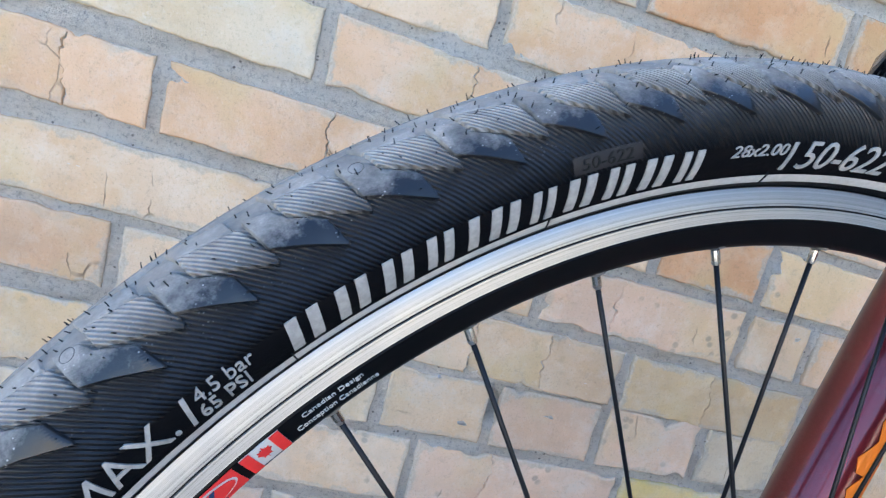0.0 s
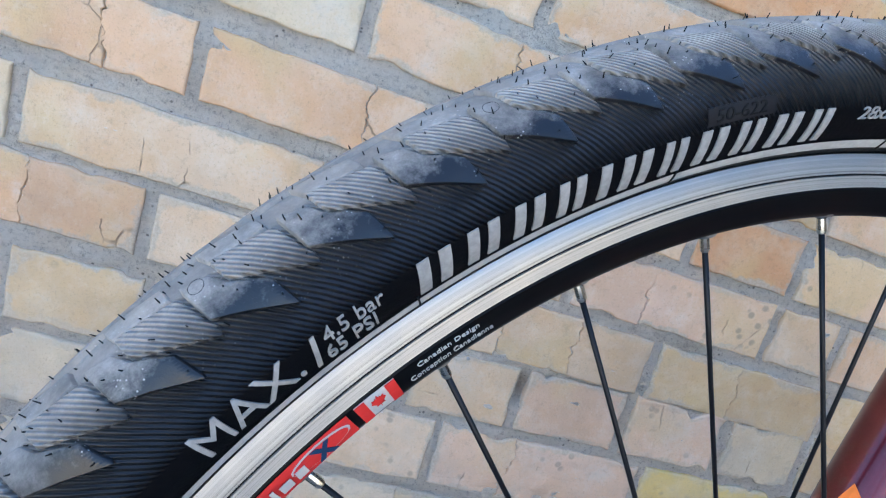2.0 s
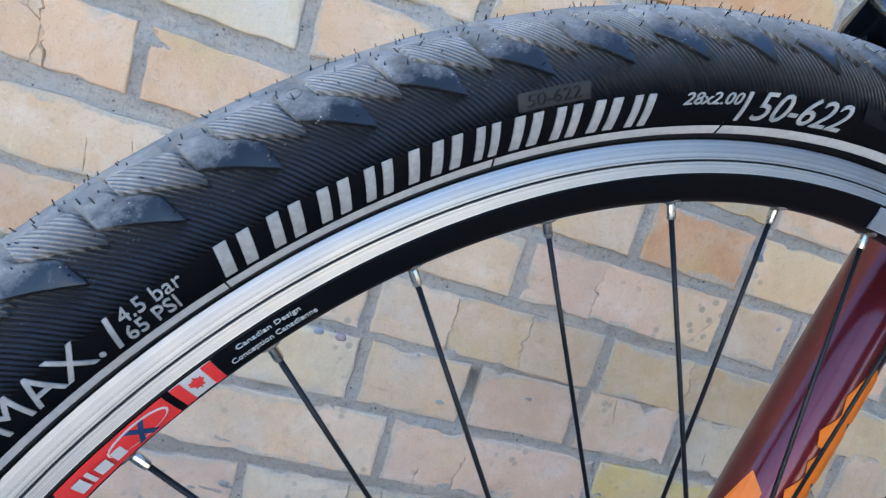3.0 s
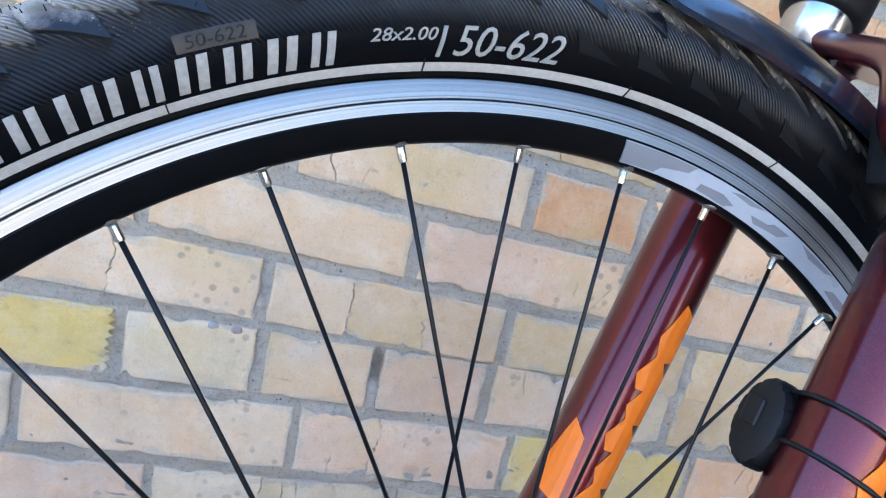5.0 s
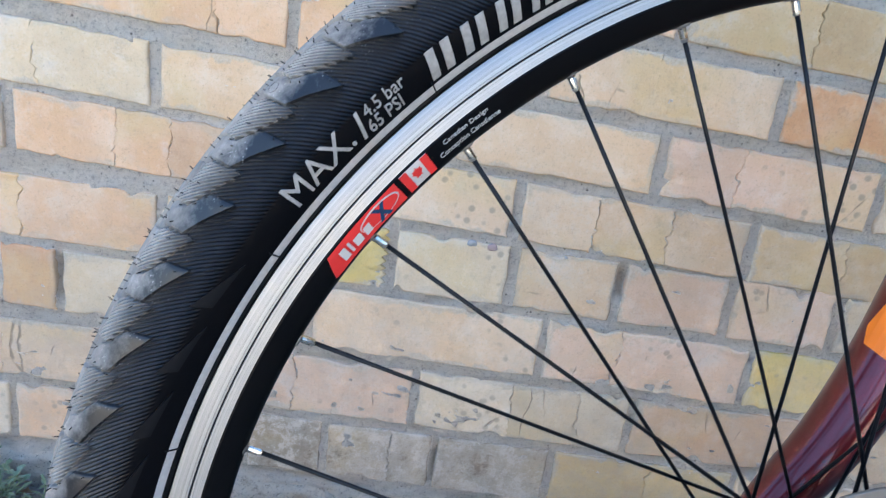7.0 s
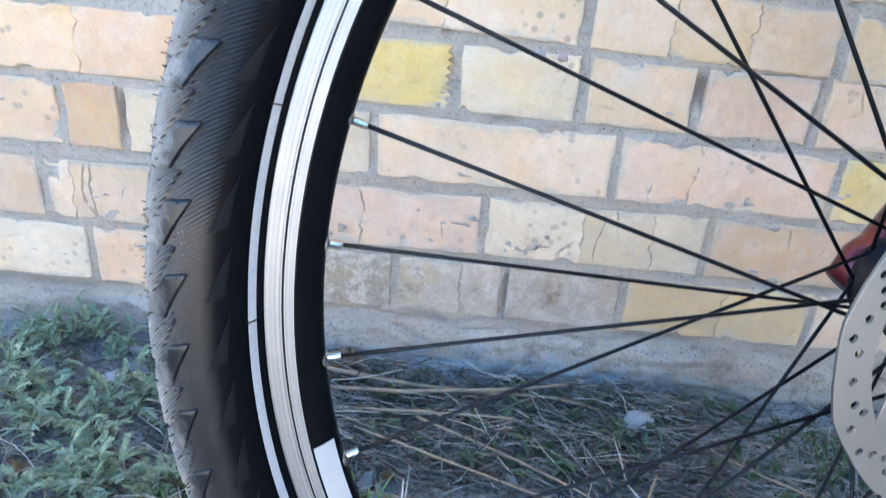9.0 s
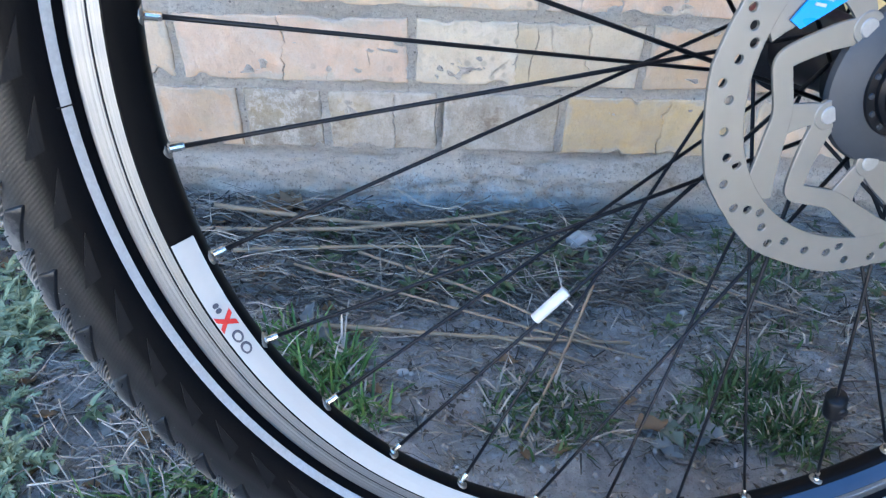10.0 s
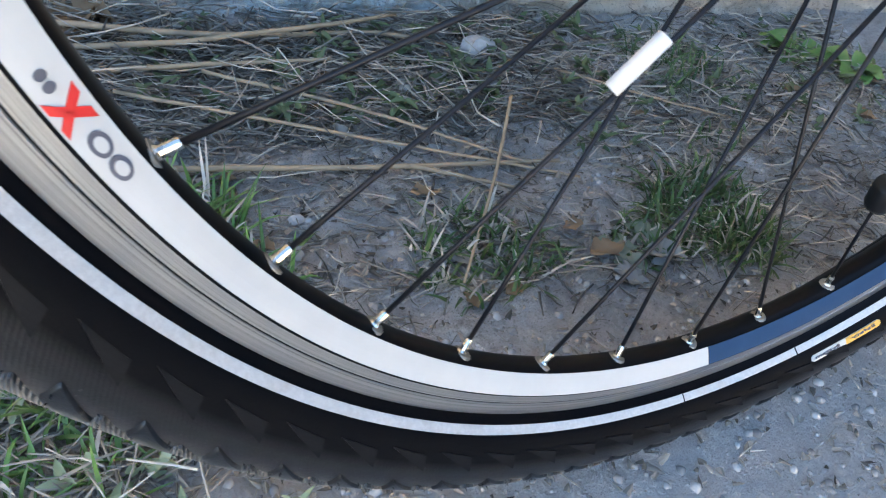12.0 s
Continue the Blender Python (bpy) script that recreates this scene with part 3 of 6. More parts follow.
# places where the pointing has fallen out: x, z, half width, half height, depth
VOIDS = ((-0.625, 0.277, 0.0045, 0.024, 0.016), (0.015, 0.356, 0.0050, 0.016, 0.016), (-0.262, 0.410, 0.0050, 0.016, 0.012), (-0.188, 0.3125, 0.014, 0.0030, 0.012), (-0.745, 0.050, 0.085, 0.0045, 0.016),
         (0.07, 0.0475, 0.045, 0.0035, 0.012), (0.150, 0.466, 0.0045, 0.010, 0.010), (-0.165, 0.089, 0.0040, 0.026, 0.012), (0.27, 0.545, 0.012, 0.0032, 0.010), (-0.40, 0.310, 0.018, 0.0030, 0.010), (0.215, 0.130, 0.022, 0.0034, 0.010),
         (-0.535, 0.0500, 0.045, 0.0038, 0.014), (-0.450, 0.0475, 0.045, 0.0036, 0.013), (-0.355, 0.0455, 0.040, 0.0026, 0.010), (-0.250, 0.0435, 0.035, 0.0024, 0.008), (-0.110, 0.0425, 0.030, 0.0022, 0.007), (0.030, 0.0440, 0.055, 0.0036, 0.013))


def joint_void(x, z):
    return sum(d * math.exp(-((x - cx) / w) ** 4 - ((z - cz) / h) ** 4) for cx, cz, w, h, d in VOIDS if abs(x - cx) < 2 * w and abs(z - cz) < 2 * h)


def mortar_bed():
    xs, zs = span(-6, 6, -1.0, 0.75, 0.0036), span(-0.3, 2.6, 0.0, 0.92, 0.0036)
    verts = [(x, WALL_Y + 0.0022 + 0.0014 * max(0.0, min(1.0, (z - 0.22) / 0.2)) + joint_void(x, z) + (0.0034 * fbm(0.45 * x, 3.1, 1.6 * z, 34, 4) + 0.0026 * fbm(0.6 * x, 7.7, z, 110, 4) if abs(x) < 1.3 and z < 1.2 else 0), z) for x in xs for z in zs]
    n, m = len(xs), len(zs)
    faces = [tuple(reversed(f)) for f in grid_faces(n, m)]
    # thickness behind the face
    o = len(verts)
    verts += [(-6, WALL_Y + 0.0045, -0.3), (6, WALL_Y + 0.0045, -0.3), (6, WALL_Y + 0.0045, 2.6), (-6, WALL_Y + 0.0045, 2.6)]
    verts += [(x, WALL_Y + 0.40, z) for x, _, z in verts[o:o + 4]]
    faces += [(o, o + 4, o + 5, o + 1), (o + 1, o + 5, o + 6, o + 2), (o + 2, o + 6, o + 7, o + 3), (o + 3, o + 7, o + 4, o), (o + 4, o + 7, o + 6, o + 5)]
    return mesh_of("wall_north", verts, faces, MORTAR, True)


wall = thing("wall_north", mortar_bed(), "old buff brick house wall with rough grey mortar joints", "wall", kind="structure")


def footing_strip():
    """Rough cast concrete footing, a little proud of the bricks."""
    xs, zs = span(-6, 6, -1.15, 1.0, 0.0055), list(np.arange(-0.12, 0.0441, 0.0045))
    verts = []
    for x in xs:
        top = 0.036 - 0.006 * x + (0.008 * fbm(x, 1.3, 0, 9, 3) if abs(x) < 1.3 else 0)
        for z in zs:
            zz = min(z, top)
            edge = max(0.0, 1 - (top - zz) / 0.014)
            y = WALL_Y - 0.006 + 0.011 * edge ** 2 + (0.0070 * fbm(x, 5.5, 1.8 * zz, 14, 5) + 0.0058 * fbm(0.6 * x, 2.5, 1.4 * zz, 60, 4) if abs(x) < 1.3 else 0)
            verts.append((x, y, zz))
        verts.append((x, WALL_Y + 0.02, top + 0.001))
    return mesh_of("wall_footing", verts, [tuple(reversed(f)) for f in grid_faces(len(xs), len(zs) + 1)], FOOTING, True)


thing("wall_footing", footing_strip(), "rough concrete wall footing with flaking pale blue limewash", "footing", kind="structure")


def unseen_wall(name, x0, x1, y0, y1, top, mat=UNSEEN_TAN):
    """A plain box for an unseen wall, added to shape light and reflections."""
    verts = [(x, y, z) for x in (x0, x1) for y in (y0, y1) for z in (-0.2, top)]
    return mesh_of(name, verts, [(0, 1, 3, 2), (4, 6, 7, 5), (0, 4, 5, 1), (2, 3, 7, 6), (1, 5, 7, 3), (0, 2, 6, 4)], mat)


# added out of view: throws warm bounce and fills the low reflections
thing("bounce_wall_south", unseen_wall("bounce_wall_south", -6.0, 6.0, -5.2, -5.0, 1.3), "unseen plain wall added for warm bounce and reflections", "wall", kind="structure")
# added out of view: cuts the low sky light from the left
thing("shade_wall_west", unseen_wall("shade_wall_west", -6.2, -6.0, -5.2, 0.46, 1.0), "unseen plain wall added to cut low sky light from the left", "wall", kind="structure")
# added out of view: blocks sky so the brickwork darkens to the right
thing("shade_wall_east", unseen_wall("shade_wall_east", 1.5, 1.7, -1.7, 0.46, 2.1, UNSEEN_DARK), "unseen dark wall added to shade the right side of the brickwork", "wall", kind="structure")


# ---- the ground: one sheet to the horizon ----
def ground_z(x, y):
    z = -0.004 - 0.030 * max(0.0, min(1.0, (y - 0.02) / 0.42)) * max(0.0, min(1.0, (x + 0.62) / 0.45))
    if abs(x) < 1.4 and -1.3 < y < 0.7:
        soft = 0.35 if y < -0.02 + 0.1 * x else 1.0
        z += soft * (0.010 * fbm(x, y, 2.0, 9, 3) + 0.0075 * fbm(x, y, 8.0, 42, 5))
        tread = math.exp(-(((x - 0.07) / 0.16) ** 2 + ((y + 0.045) / 0.05) ** 2))
        z = z * (1 - tread) - 0.003 * tread
    return z


def ground_sheet():
    xs, ys = span(-150, 150, -1.1, 0.95, 0.0085, 1.6), span(-150, 150, -0.62, 0.47, 0.0085, 1.6)
    verts = [(x, y, ground_z(x, y)) for x in xs for y in ys]
    return mesh_of("ground", verts, [tuple(reversed(f)) for f in grid_faces(len(xs), len(ys))], SOIL, True)


thing("ground", ground_sheet(), "dry grey trodden soil with clods and fine gravel", "ground", kind="structure")

# ---- the bicycle ----
HUB = (0.0, 0.0, 0.36)
WHEEL = Matrix(((0.96889, -0.16676, -0.18290, HUB[0]), (0.18738, 0.97699, 0.10187, HUB[1]), (0.16170, -0.13297, 0.97784, HUB[2]), (0, 0, 0, 1)))
bike = thing("bicycle", None, "maroon bicycle with black front wheel, leaning beside the brick wall", "bicycle", at=WHEEL)

RC, RT = 0.338, 0.025          # tyre: ring radius and half width
RISE = 0.0211                  # height of the casing over the ring
PITCH = 360 / 77               # one tread repeat, degrees
STEEP = 7.05                   # slant of the tread grooves


def tyre_point(ang, sec, lift=0.0):
    """ang: degrees round the wheel; sec: degrees round the section, 0 outside, 90 on the near side."""
    a, s = radians(ang), radians(sec)
    r = RC + ((RISE if math.cos(s) > 0 else RT) + lift) * math.cos(s)
    return (r * math.cos(a), -(RT + lift) * math.sin(s), r * math.sin(a))


PERIOD = STEEP * PITCH
# one repeat of the tread, as outlines in (q, s): q across the slanted grooves, s degrees from the crown
BLOCKS = {
    "wedge": [(4.0, 27.5), (1.5, 33.0), (11.5, 46.5), (13.6, 53.5), (16.5, 61.7), (35.9, 83.6), (33.3, 68.5), (32.8, 59.0)],
    "bar": [(-10.0, 24.5), (7.2, 43.5), (9.3, 56.0), (12.0, 71.0), (4.5, 63.3), (0.5, 57.5), (-20.5, 33.5)],
    "shoulder": [(-4.0, 14.0), (9.0, 28.0), (14.0, 28.5), (21.0, 22.0), (6.5, 4.8)],
}
TREAD = 0.0013
RINGS = ((131.96, 35.0), (117.75, 36.0))


def tread_ang(q, s):
    return 124.43 + (80.8 + q - s) / STEEP


def inside(poly, x, y):
    hit = False
    for (x0, y0), (x1, y1) in zip(poly, poly[1:] + poly[:1]):
        if (y0 > y) != (y1 > y) and x < x0 + (y - y0) * (x1 - x0) / (y1 - y0):
            hit = not hit
    return hit


def tread_height(ang, sec):
    s = abs(sec)
    q = s + STEEP * (ang - 124.43) - 80.8 + (0.0 if sec > 0 else 0.5 * PERIOD)
    if s < 4.5:
        return TREAD
    for poly in BLOCKS.values():
        for k in (-1, 0, 1):
            if inside(poly, q % PERIOD + k * PERIOD, s):
                return TREAD
    return 0.0


def block_mesh(poly, mat, side=1, turns=(0,)):
    """A tread block: curved top, rounded edge and sloping flanks, laid on the tyre."""
    step = 2.2
    bm = bmesh.new()
    bm.faces.new([bm.verts.new((q, s, 0)) for q, s in poly])
    for axis in (0, 1):
        lo, hi = min(p[axis] for p in poly), max(p[axis] for p in poly)
        for i in range(1, int((hi - lo) / step) + 1):
            co, no = [0, 0, 0], [0, 0, 0]
            co[axis], no[axis] = lo + (hi - lo) * i / (int((hi - lo) / step) + 1), 1
            bmesh.ops.bisect_plane(bm, geom=bm.verts[:] + bm.edges[:] + bm.faces[:], plane_co=co, plane_no=no)
    bmesh.ops.triangulate(bm, faces=bm.faces[:])
    bm.verts.ensure_lookup_table()
    bm.verts.index_update()

    def flat(q, s):
        return Vector((tread_ang(q, s) * 0.0063, s * 0.000436))
    plan = {v.index: flat(v.co.x, v.co.y) for v in bm.verts}
    nxt = {}
    for e in bm.edges:
        if e.is_boundary:
            f = e.link_faces[0]
            vs = [v.index for v in f.verts]
            a, b = e.verts[0].index, e.verts[1].index
            if vs[(vs.index(a) + 1) % 3] != b:
                a, b = b, a
            nxt[a] = b
    start = next(iter(nxt))
    loop = [start]
    while nxt[loop[-1]] != start:
        loop.append(nxt[loop[-1]])
    area = sum(plan[a].x * plan[b].y - plan[b].x * plan[a].y for a, b in zip(loop, loop[1:] + loop[:1]))
    turn = 1 if area > 0 else -1
    n, out = len(loop), []
    for i in range(n):
        t1, t2 = (plan[loop[i]] - plan[loop[i - 1]]).normalized(), (plan[loop[(i + 1) % n]] - plan[loop[i]]).normalized()
        t = (t1 + t2)
        t = t.normalized() if t.length > 0.2 else t1
        out.append(turn * Vector((t.y, -t.x)))
    faces = [[v.index for v in f.verts] for f in bm.faces]
    pts = [(plan[v.index].x, plan[v.index].y, TREAD) for v in bm.verts]
    bm.free()
    last = loop
    for d, lift in ((0.00028, TREAD - 0.00022), (0.00075, -0.0002)):
        ids = []
        for k, o in zip(loop, out):
            p = plan[k] + o * d
            ids.append(len(pts))
            pts.append((p.x, p.y, lift))
        for i in range(n):
            faces.append([last[(i + 1) % n], last[i], ids[i], ids[(i + 1) % n]])
        last = ids
    verts, polys, uvs = [], [], []
    for k in turns:
        o = len(verts)
        shift = k * PITCH + (0.0 if side > 0 else -0.5 * PITCH)
        for x, y, lift in pts:
            ang, sec = x / 0.0063 + shift, y / 0.000436
            verts.append(tyre_point(ang, side * sec, lift))
            uvs.append((ang / 360, side * sec / 360 + 0.5))
        polys += [tuple(o + i for i in (f if (turn > 0) == (side > 0) else f[::-1])) for f in faces]
    me = mesh_of("tread_block", verts, polys, mat, True, 40)
    uv = me.uv_layers.new(name="section").data
    uv.foreach_set("uv", [c for f in me.polygons for i in f.vertices for c in uvs[i]])
    return me


def tyre_mesh():
    """The carcass: a ring with a raised centre rib; the tread blocks stand on it."""
    secs = [-158 + 4 * i for i in range(38)] + [-5.4, -4.4, -2.0, 0.0, 2.0, 4.4, 5.4] + [6.0 + 2.5 * i for i in range(62)]
    n, m = 616, len(secs)
    verts, uvs = [], []
    for i in range(n):
        for sec in secs:
            verts.append(tyre_point(360 * i / n, sec, TREAD if abs(sec) < 5 else 0.0))
            uvs.append((i / n, sec / 360 + 0.5))
    me = mesh_of("tyre", verts, grid_faces(n, m, True), RUBBER, True, 40)
    uv = me.uv_layers.new(name="section").data
    co = []
    for i in range(n):
        k = (i + 1) % n
        turn = 1.0 if k == 0 else 0.0
        for j in range(m - 1):
            for u, v in ((i, j), (k, j), (k, j + 1), (i, j + 1)):
                uu, vv = uvs[u * m + v]
                co += [uu + (turn if u == k else 0.0), vv]
    uv.foreach_set("uv", co)
    return me


tyre = part("tyre", tyre_mesh(), bike, "dusty black city tyre with slanted tread blocks")

for y_sign in (1, -1):
    prof = [(RC + (RT + 0.0005) * math.cos(radians(s)), -y_sign * (RT + 0.0005) * math.sin(radians(s))) for s in np.arange(136.0, 145.8, 1.2)]
    part("reflective_stripe", lathe("reflective_stripe", prof, STRIPE, 240), tyre, "pale grey reflective ring on the sidewall")

# tread blocks: those of the near flank one by one, the far flank as a whole
for kind, poly in BLOCKS.items():
    mat = BAR if kind == "bar" else WEDGE
    me = block_mesh(poly, mat)
    for k in range(77):
        part("tread_block", me, tyre, "ribbed dusty tread block" if kind == "bar" else "", at=Matrix.Rotation(-radians(k * PITCH), 4, "Y"))
    part("far_tread", block_mesh(poly, mat, -1, range(77)), tyre, "tread blocks of the far flank", kind="stuff")

# small round mould marks on two of the wedges
for ang, sec in RINGS:
    loop = [Vector(tyre_point(ang + 0.36 * math.cos(q), sec + 5.2 * math.sin(q), TREAD)) for q in np.linspace(0, 2 * math.pi, 29)]
    part("mould_mark", tube("mould_mark", loop, 0.00009, WEDGE, 6, False), tyre, "small raised ring in the rubber")

# small mould hairs
rng = random.Random(5)


def hairs():
    metas = []
    for rep in range(77):
        base = 124.43 + rep * PITCH
        for side in (1, -1):
            for sec, du in ((4, 0.3), (4, 2.6), (9, 1.2), (14, 0.2), (14, 1.45), (14, 3.0), (14, 3.8), (21, 0.8), (21, 3.1), (28, 0.7), (28, 1.9), (28, 4.2), (36, 2.2), (53, 1.4), (53, 3.7), (74, 0.35), (64, 3.2), (42, 2.9), (45, 0.6), (10, 2.4), (18, 1.9), (18, 4.1), (33, 1.3), (33, 3.4), (48, 2.0), (60, 0.5), (70, 2.6)):
                if rng.random() < 0.30:
                    continue
                ang, sc = base + du + rng.uniform(-0.25, 0.25), side * (sec + rng.uniform(-2, 2))
                p = Vector(tyre_point(ang, sc, tread_height(ang, sc) - 0.0002))
                n = (Vector(tyre_point(ang, sc, 0.01)) - Vector(tyre_point(ang, sc))).normalized()
                n = (n + Vector((rng.uniform(-0.5, 0.5), rng.uniform(-0.5, 0.5), rng.uniform(-0.5, 0.5)))).normalized()
                a = n.orthogonal().normalized()
                b = n.cross(a)
                ln, w = rng.uniform(0.0010, 0.0024), 0.00027
                foot = [p + w * (math.cos(k * 2.094) * a + math.sin(k * 2.094) * b) for k in range(3)]
                tip = [p + n * ln + 0.6 * w * (math.cos(k * 2.094) * a + math.sin(k * 2.094) * b) for k in range(3)]
                metas.append((foot + tip, [(0, 1, 4, 3), (1, 2, 5, 4), (2, 0, 3, 5), (3, 4, 5)]))
    return joined("sprue_hairs", metas, HAIR)


part("sprue_hairs", hairs(), tyre, "short rubber mould hairs on the tread", kind="stuff")


def on_tyre(a0, a1, s0, s1, lean=0.0):
    """Maps u, v to the tyre wall: a0..a1 along, s0 (foot) to s1 (head) across."""
    return lambda u, v, lift: tyre_point(a0 + (a1 - a0) * u - lean * v, s0 + (s1 - s0) * v, 0.0003 + lift)


# brand mark: plain slanted blocks, one part for each character
widths = (1.15, 1.1, 1.05, 0.95, 0.5, 1.05, 0.85, 1.05, 0.95, 1.05, 0.85)
total, x = sum(widths) + 0.14 * 10, 0.0
for w in widths:
    a0, a1 = 124.6 - 25.2 * x / total, 124.6 - 25.2 * (x + w) / total
    bars = [slanted(0.15, 0.70, 0, 1, 0.25)] if w < 0.6 else [slanted(0.04, 0.30, 0.0, 1, 0.14), slanted(0.52, 0.78, 0.0, 1, 0.14)]
    part("brand_block", wrapped("brand_block", flat_shape(bars), PRINT, on_tyre(a0, a1, 132.5, 107.0), 3, 6), tyre, "pale grey printed brand block")
    x += w + 0.14
for body, a0, a1, s0, s1, sh in (("28x2.00", 97.6, 93.5, 117.0, 107.5, 0.25), ("50-622", 92.35, 84.9, 130.0, 105.5, 0.25),
                                 ("MAX.", 136.3, 130.8, 128.3, 105.0, 0.0), ("4.5 bar", 129.3, 126.1, 117.5, 106.5, 0.1), ("65 PSI", 129.6, 126.8, 132.0, 119.5, 0.1)):
    part("printed_text", wrapped("printed_text", flat_text(body, sh), PRINT, on_tyre(a0, a1, s0, s1), 5, 6), tyre, "pale grey printed tyre size or pressure")
for a0, a1, lean in ((93.45, 93.2, 1.2), (130.3, 130.05, 2.0)):
    part("printed_rule", wrapped("printed_rule", flat_shape([slanted(0, 1, 0, 1, lean)]), PRINT, on_tyre(a0, a1, 131, 106.5), 1, 6), tyre, "pale grey printed dividing rule")
part("embossed_plate", wrapped("embossed_plate", flat_shape([slanted(0, 1, 0, 1)]), PLATE_RUBBER, on_tyre(107.9, 103.7, 104.5, 92.0), 5, 5, 0.0002), tyre, "smooth dark plate in the ribbed flank")
part("embossed_text", wrapped("embossed_text", flat_text("50-622", 0.1), HAIR, on_tyre(107.4, 104.3, 102.5, 94.0), 5, 5, 0.0005), tyre, "black raised size numbers")
for a in (124.7, 109.3, 94.1, 78.7, 63.3, 139.9, 155.1, 170.3, -90.6, -105.8, -75.0):
    part("mould_line", wrapped("mould_line", flat_shape([slanted(0, 1, 0, 1)]), HAIR, on_tyre(a + 0.04, a - 0.05, 146.5, 133), 1, 5, 0.0006), tyre, "thin moulded rubber tick across the ring")
pill = [(0.03, 0), (0.97, 0), (1, 0.25), (1, 0.75), (0.97, 1), (0.03, 1), (0, 0.75), (0, 0.25)]
half = [(0.5, 0), (0.97, 0), (1, 0.25), (1, 0.75), (0.97, 1), (0.5, 1)]
part("tyre_badge", wrapped("tyre_badge", flat_shape([pill]), WHITE_STICKER, on_tyre(-79.9, -89.0, 124.5, 114.5), 12, 5), tyre, "white and amber printed pill badge")
part("badge_half", wrapped("badge_half", flat_shape([half]), AMBER_STICKER, lambda u, v, l: on_tyre(-89.0, -79.9, 124.3, 114.7)(u, v, l + 0.0003), 12, 5), tyre, "amber half of the badge")
for body, u0, u1 in (("System", 0.60, 0.95), ("Safety", 0.08, 0.42)):
    part("badge_text", wrapped("badge_text", flat_text(body), GREY_INK, lambda u, v, l, u0=u0, u1=u1: on_tyre(-79.9, -89.0, 117.0, 122.5)(u0 + (u1 - u0) * u, v, l + 0.0007), 3, 3), tyre, "small dark badge writing")

# smooth moulded fins where the ribbed flank ends
FIN = wrapped("moulded_fin", flat_shape([[(0.0, 1.0), (0.12, 0.20), (1.0, 0.0), (0.55, 0.45)]]), FIN_RUBBER, on_tyre(98.3, 94.5, 119.5, 99.0), 4, 6, 0.0003)
for k in range(77):
    if 9 < k < 75:
        part("moulded_fin", FIN, tyre, "smooth grey moulded fin", at=Matrix.Rotation(-radians(k * PITCH), 4, "Y"))

# ---- rim ----
rim_prof = [(0.3150, 0.0088), (0.3150, -0.0088), (0.3146, -0.0102), (0.3130, -0.0106), (0.3079, -0.0106), (0.3076, -0.0101), (0.3072, -0.0101), (0.3069, -0.0106), (0.3030, -0.0106)]
rim_back = [(r, -y) for r, y in rim_prof[:1:-1]]
rim = part("rim", lathe("rim", rim_prof, BRUSHED, 360), bike, "aluminium rim with turned brake track and black inner face")
part("rim_far_track", lathe("rim_far_track", rim_back, BRUSHED, 240), rim, "turned aluminium brake track")
well = [(0.3030, -0.0106), (0.3022, -0.0108), (0.2990, -0.0092), (0.2940, -0.0060), (0.2924, -0.0042), (0.2917, -0.0022), (0.2916, 0.0), (0.2917, 0.0022), (0.2924, 0.0042), (0.2940, 0.0060), (0.2990, 0.0092), (0.3022, 0.0108), (0.3030, 0.0106)]
part("rim_well", lathe("rim_well", well, BLACK_RIM, 360), rim, "glossy black inner rim")
part("track_groove", lathe("track_groove", [(0.3077, -0.01025), (0.3071, -0.01025)], HAIR, 360), rim, "dark wear groove")


def on_rim(a0, a1, t0=0.0, t1=1.0):
    """Maps u, v to the rim's sloping black face; v 0 at the spokes, 1 at the brake track."""
    def place(u, v, lift):
        a, t = radians(a0 + (a1 - a0) * u), t0 + (t1 - t0) * v
        line = ((0.2934, -0.0055), (0.2990, -0.0092), (0.3020, -0.0107))
        if t < 0.62:
            q = t / 0.62
            (r0, y0), (r1, y1) = line[0], line[1]
        else:
            q = (t - 0.62) / 0.38
            (r0, y0), (r1, y1) = line[1], line[2]
        r, y = r0 + (r1 - r0) * q, y0 + (y1 - y0) * q
        r, y = r - 0.5 * (0.00035 + lift), y - 0.85 * (0.00035 + lift)
        return (r * math.cos(a), y, r * math.sin(a))
    return place


def sticker(name, polys, mat, a0, a1, t0=0.0, t1=1.0, label="", cuts=24, over=0.0):
    bm = polys if isinstance(polys, bmesh.types.BMesh) else flat_shape(polys)
    f = on_rim(a0, a1, t0, t1)
    return part(name, wrapped(name, bm, mat, lambda u, v, l: f(u, v, l + over), cuts, 4, 0.00012), rim, label)


BOX = [slanted(0, 1, 0, 1)]
sticker("white_sticker", BOX, WHITE_STICKER, 182.2, 256.8, 0.0, 1.0, "long white rim sticker", 70)
sticker("red_cross_mark", [slanted(0, 0.3, 0, 1, 0.7), slanted(0.7, 1, 0, 1, -0.7)], RED_STICKER, 189.6, 191.4, 0.15, 0.95, "red crossed bars", 4, 0.0004)
for a0, a1 in ((191.7, 193.0), (193.1, 194.4)):
    sticker("grey_mark", [oval(0.5, 0.5, 0.5, 0.5)], GREY_INK, a0, a1, 0.26, 0.74, "grey outlined logo bars", 4, 0.0004)
    sticker("grey_mark", [oval(0.5, 0.5, 0.5, 0.5)], WHITE_STICKER, a0 + 0.25, a1 - 0.25, 0.36, 0.64, "grey outlined logo bars", 4, 0.0007)
for a0 in (188.5, 189.05):
    sticker("grey_mark", [oval(0.5, 0.5, 0.5, 0.5)], GREY_INK, a0, a0 + 0.45, 0.42, 0.70, "grey outlined logo bars", 3, 0.0004)
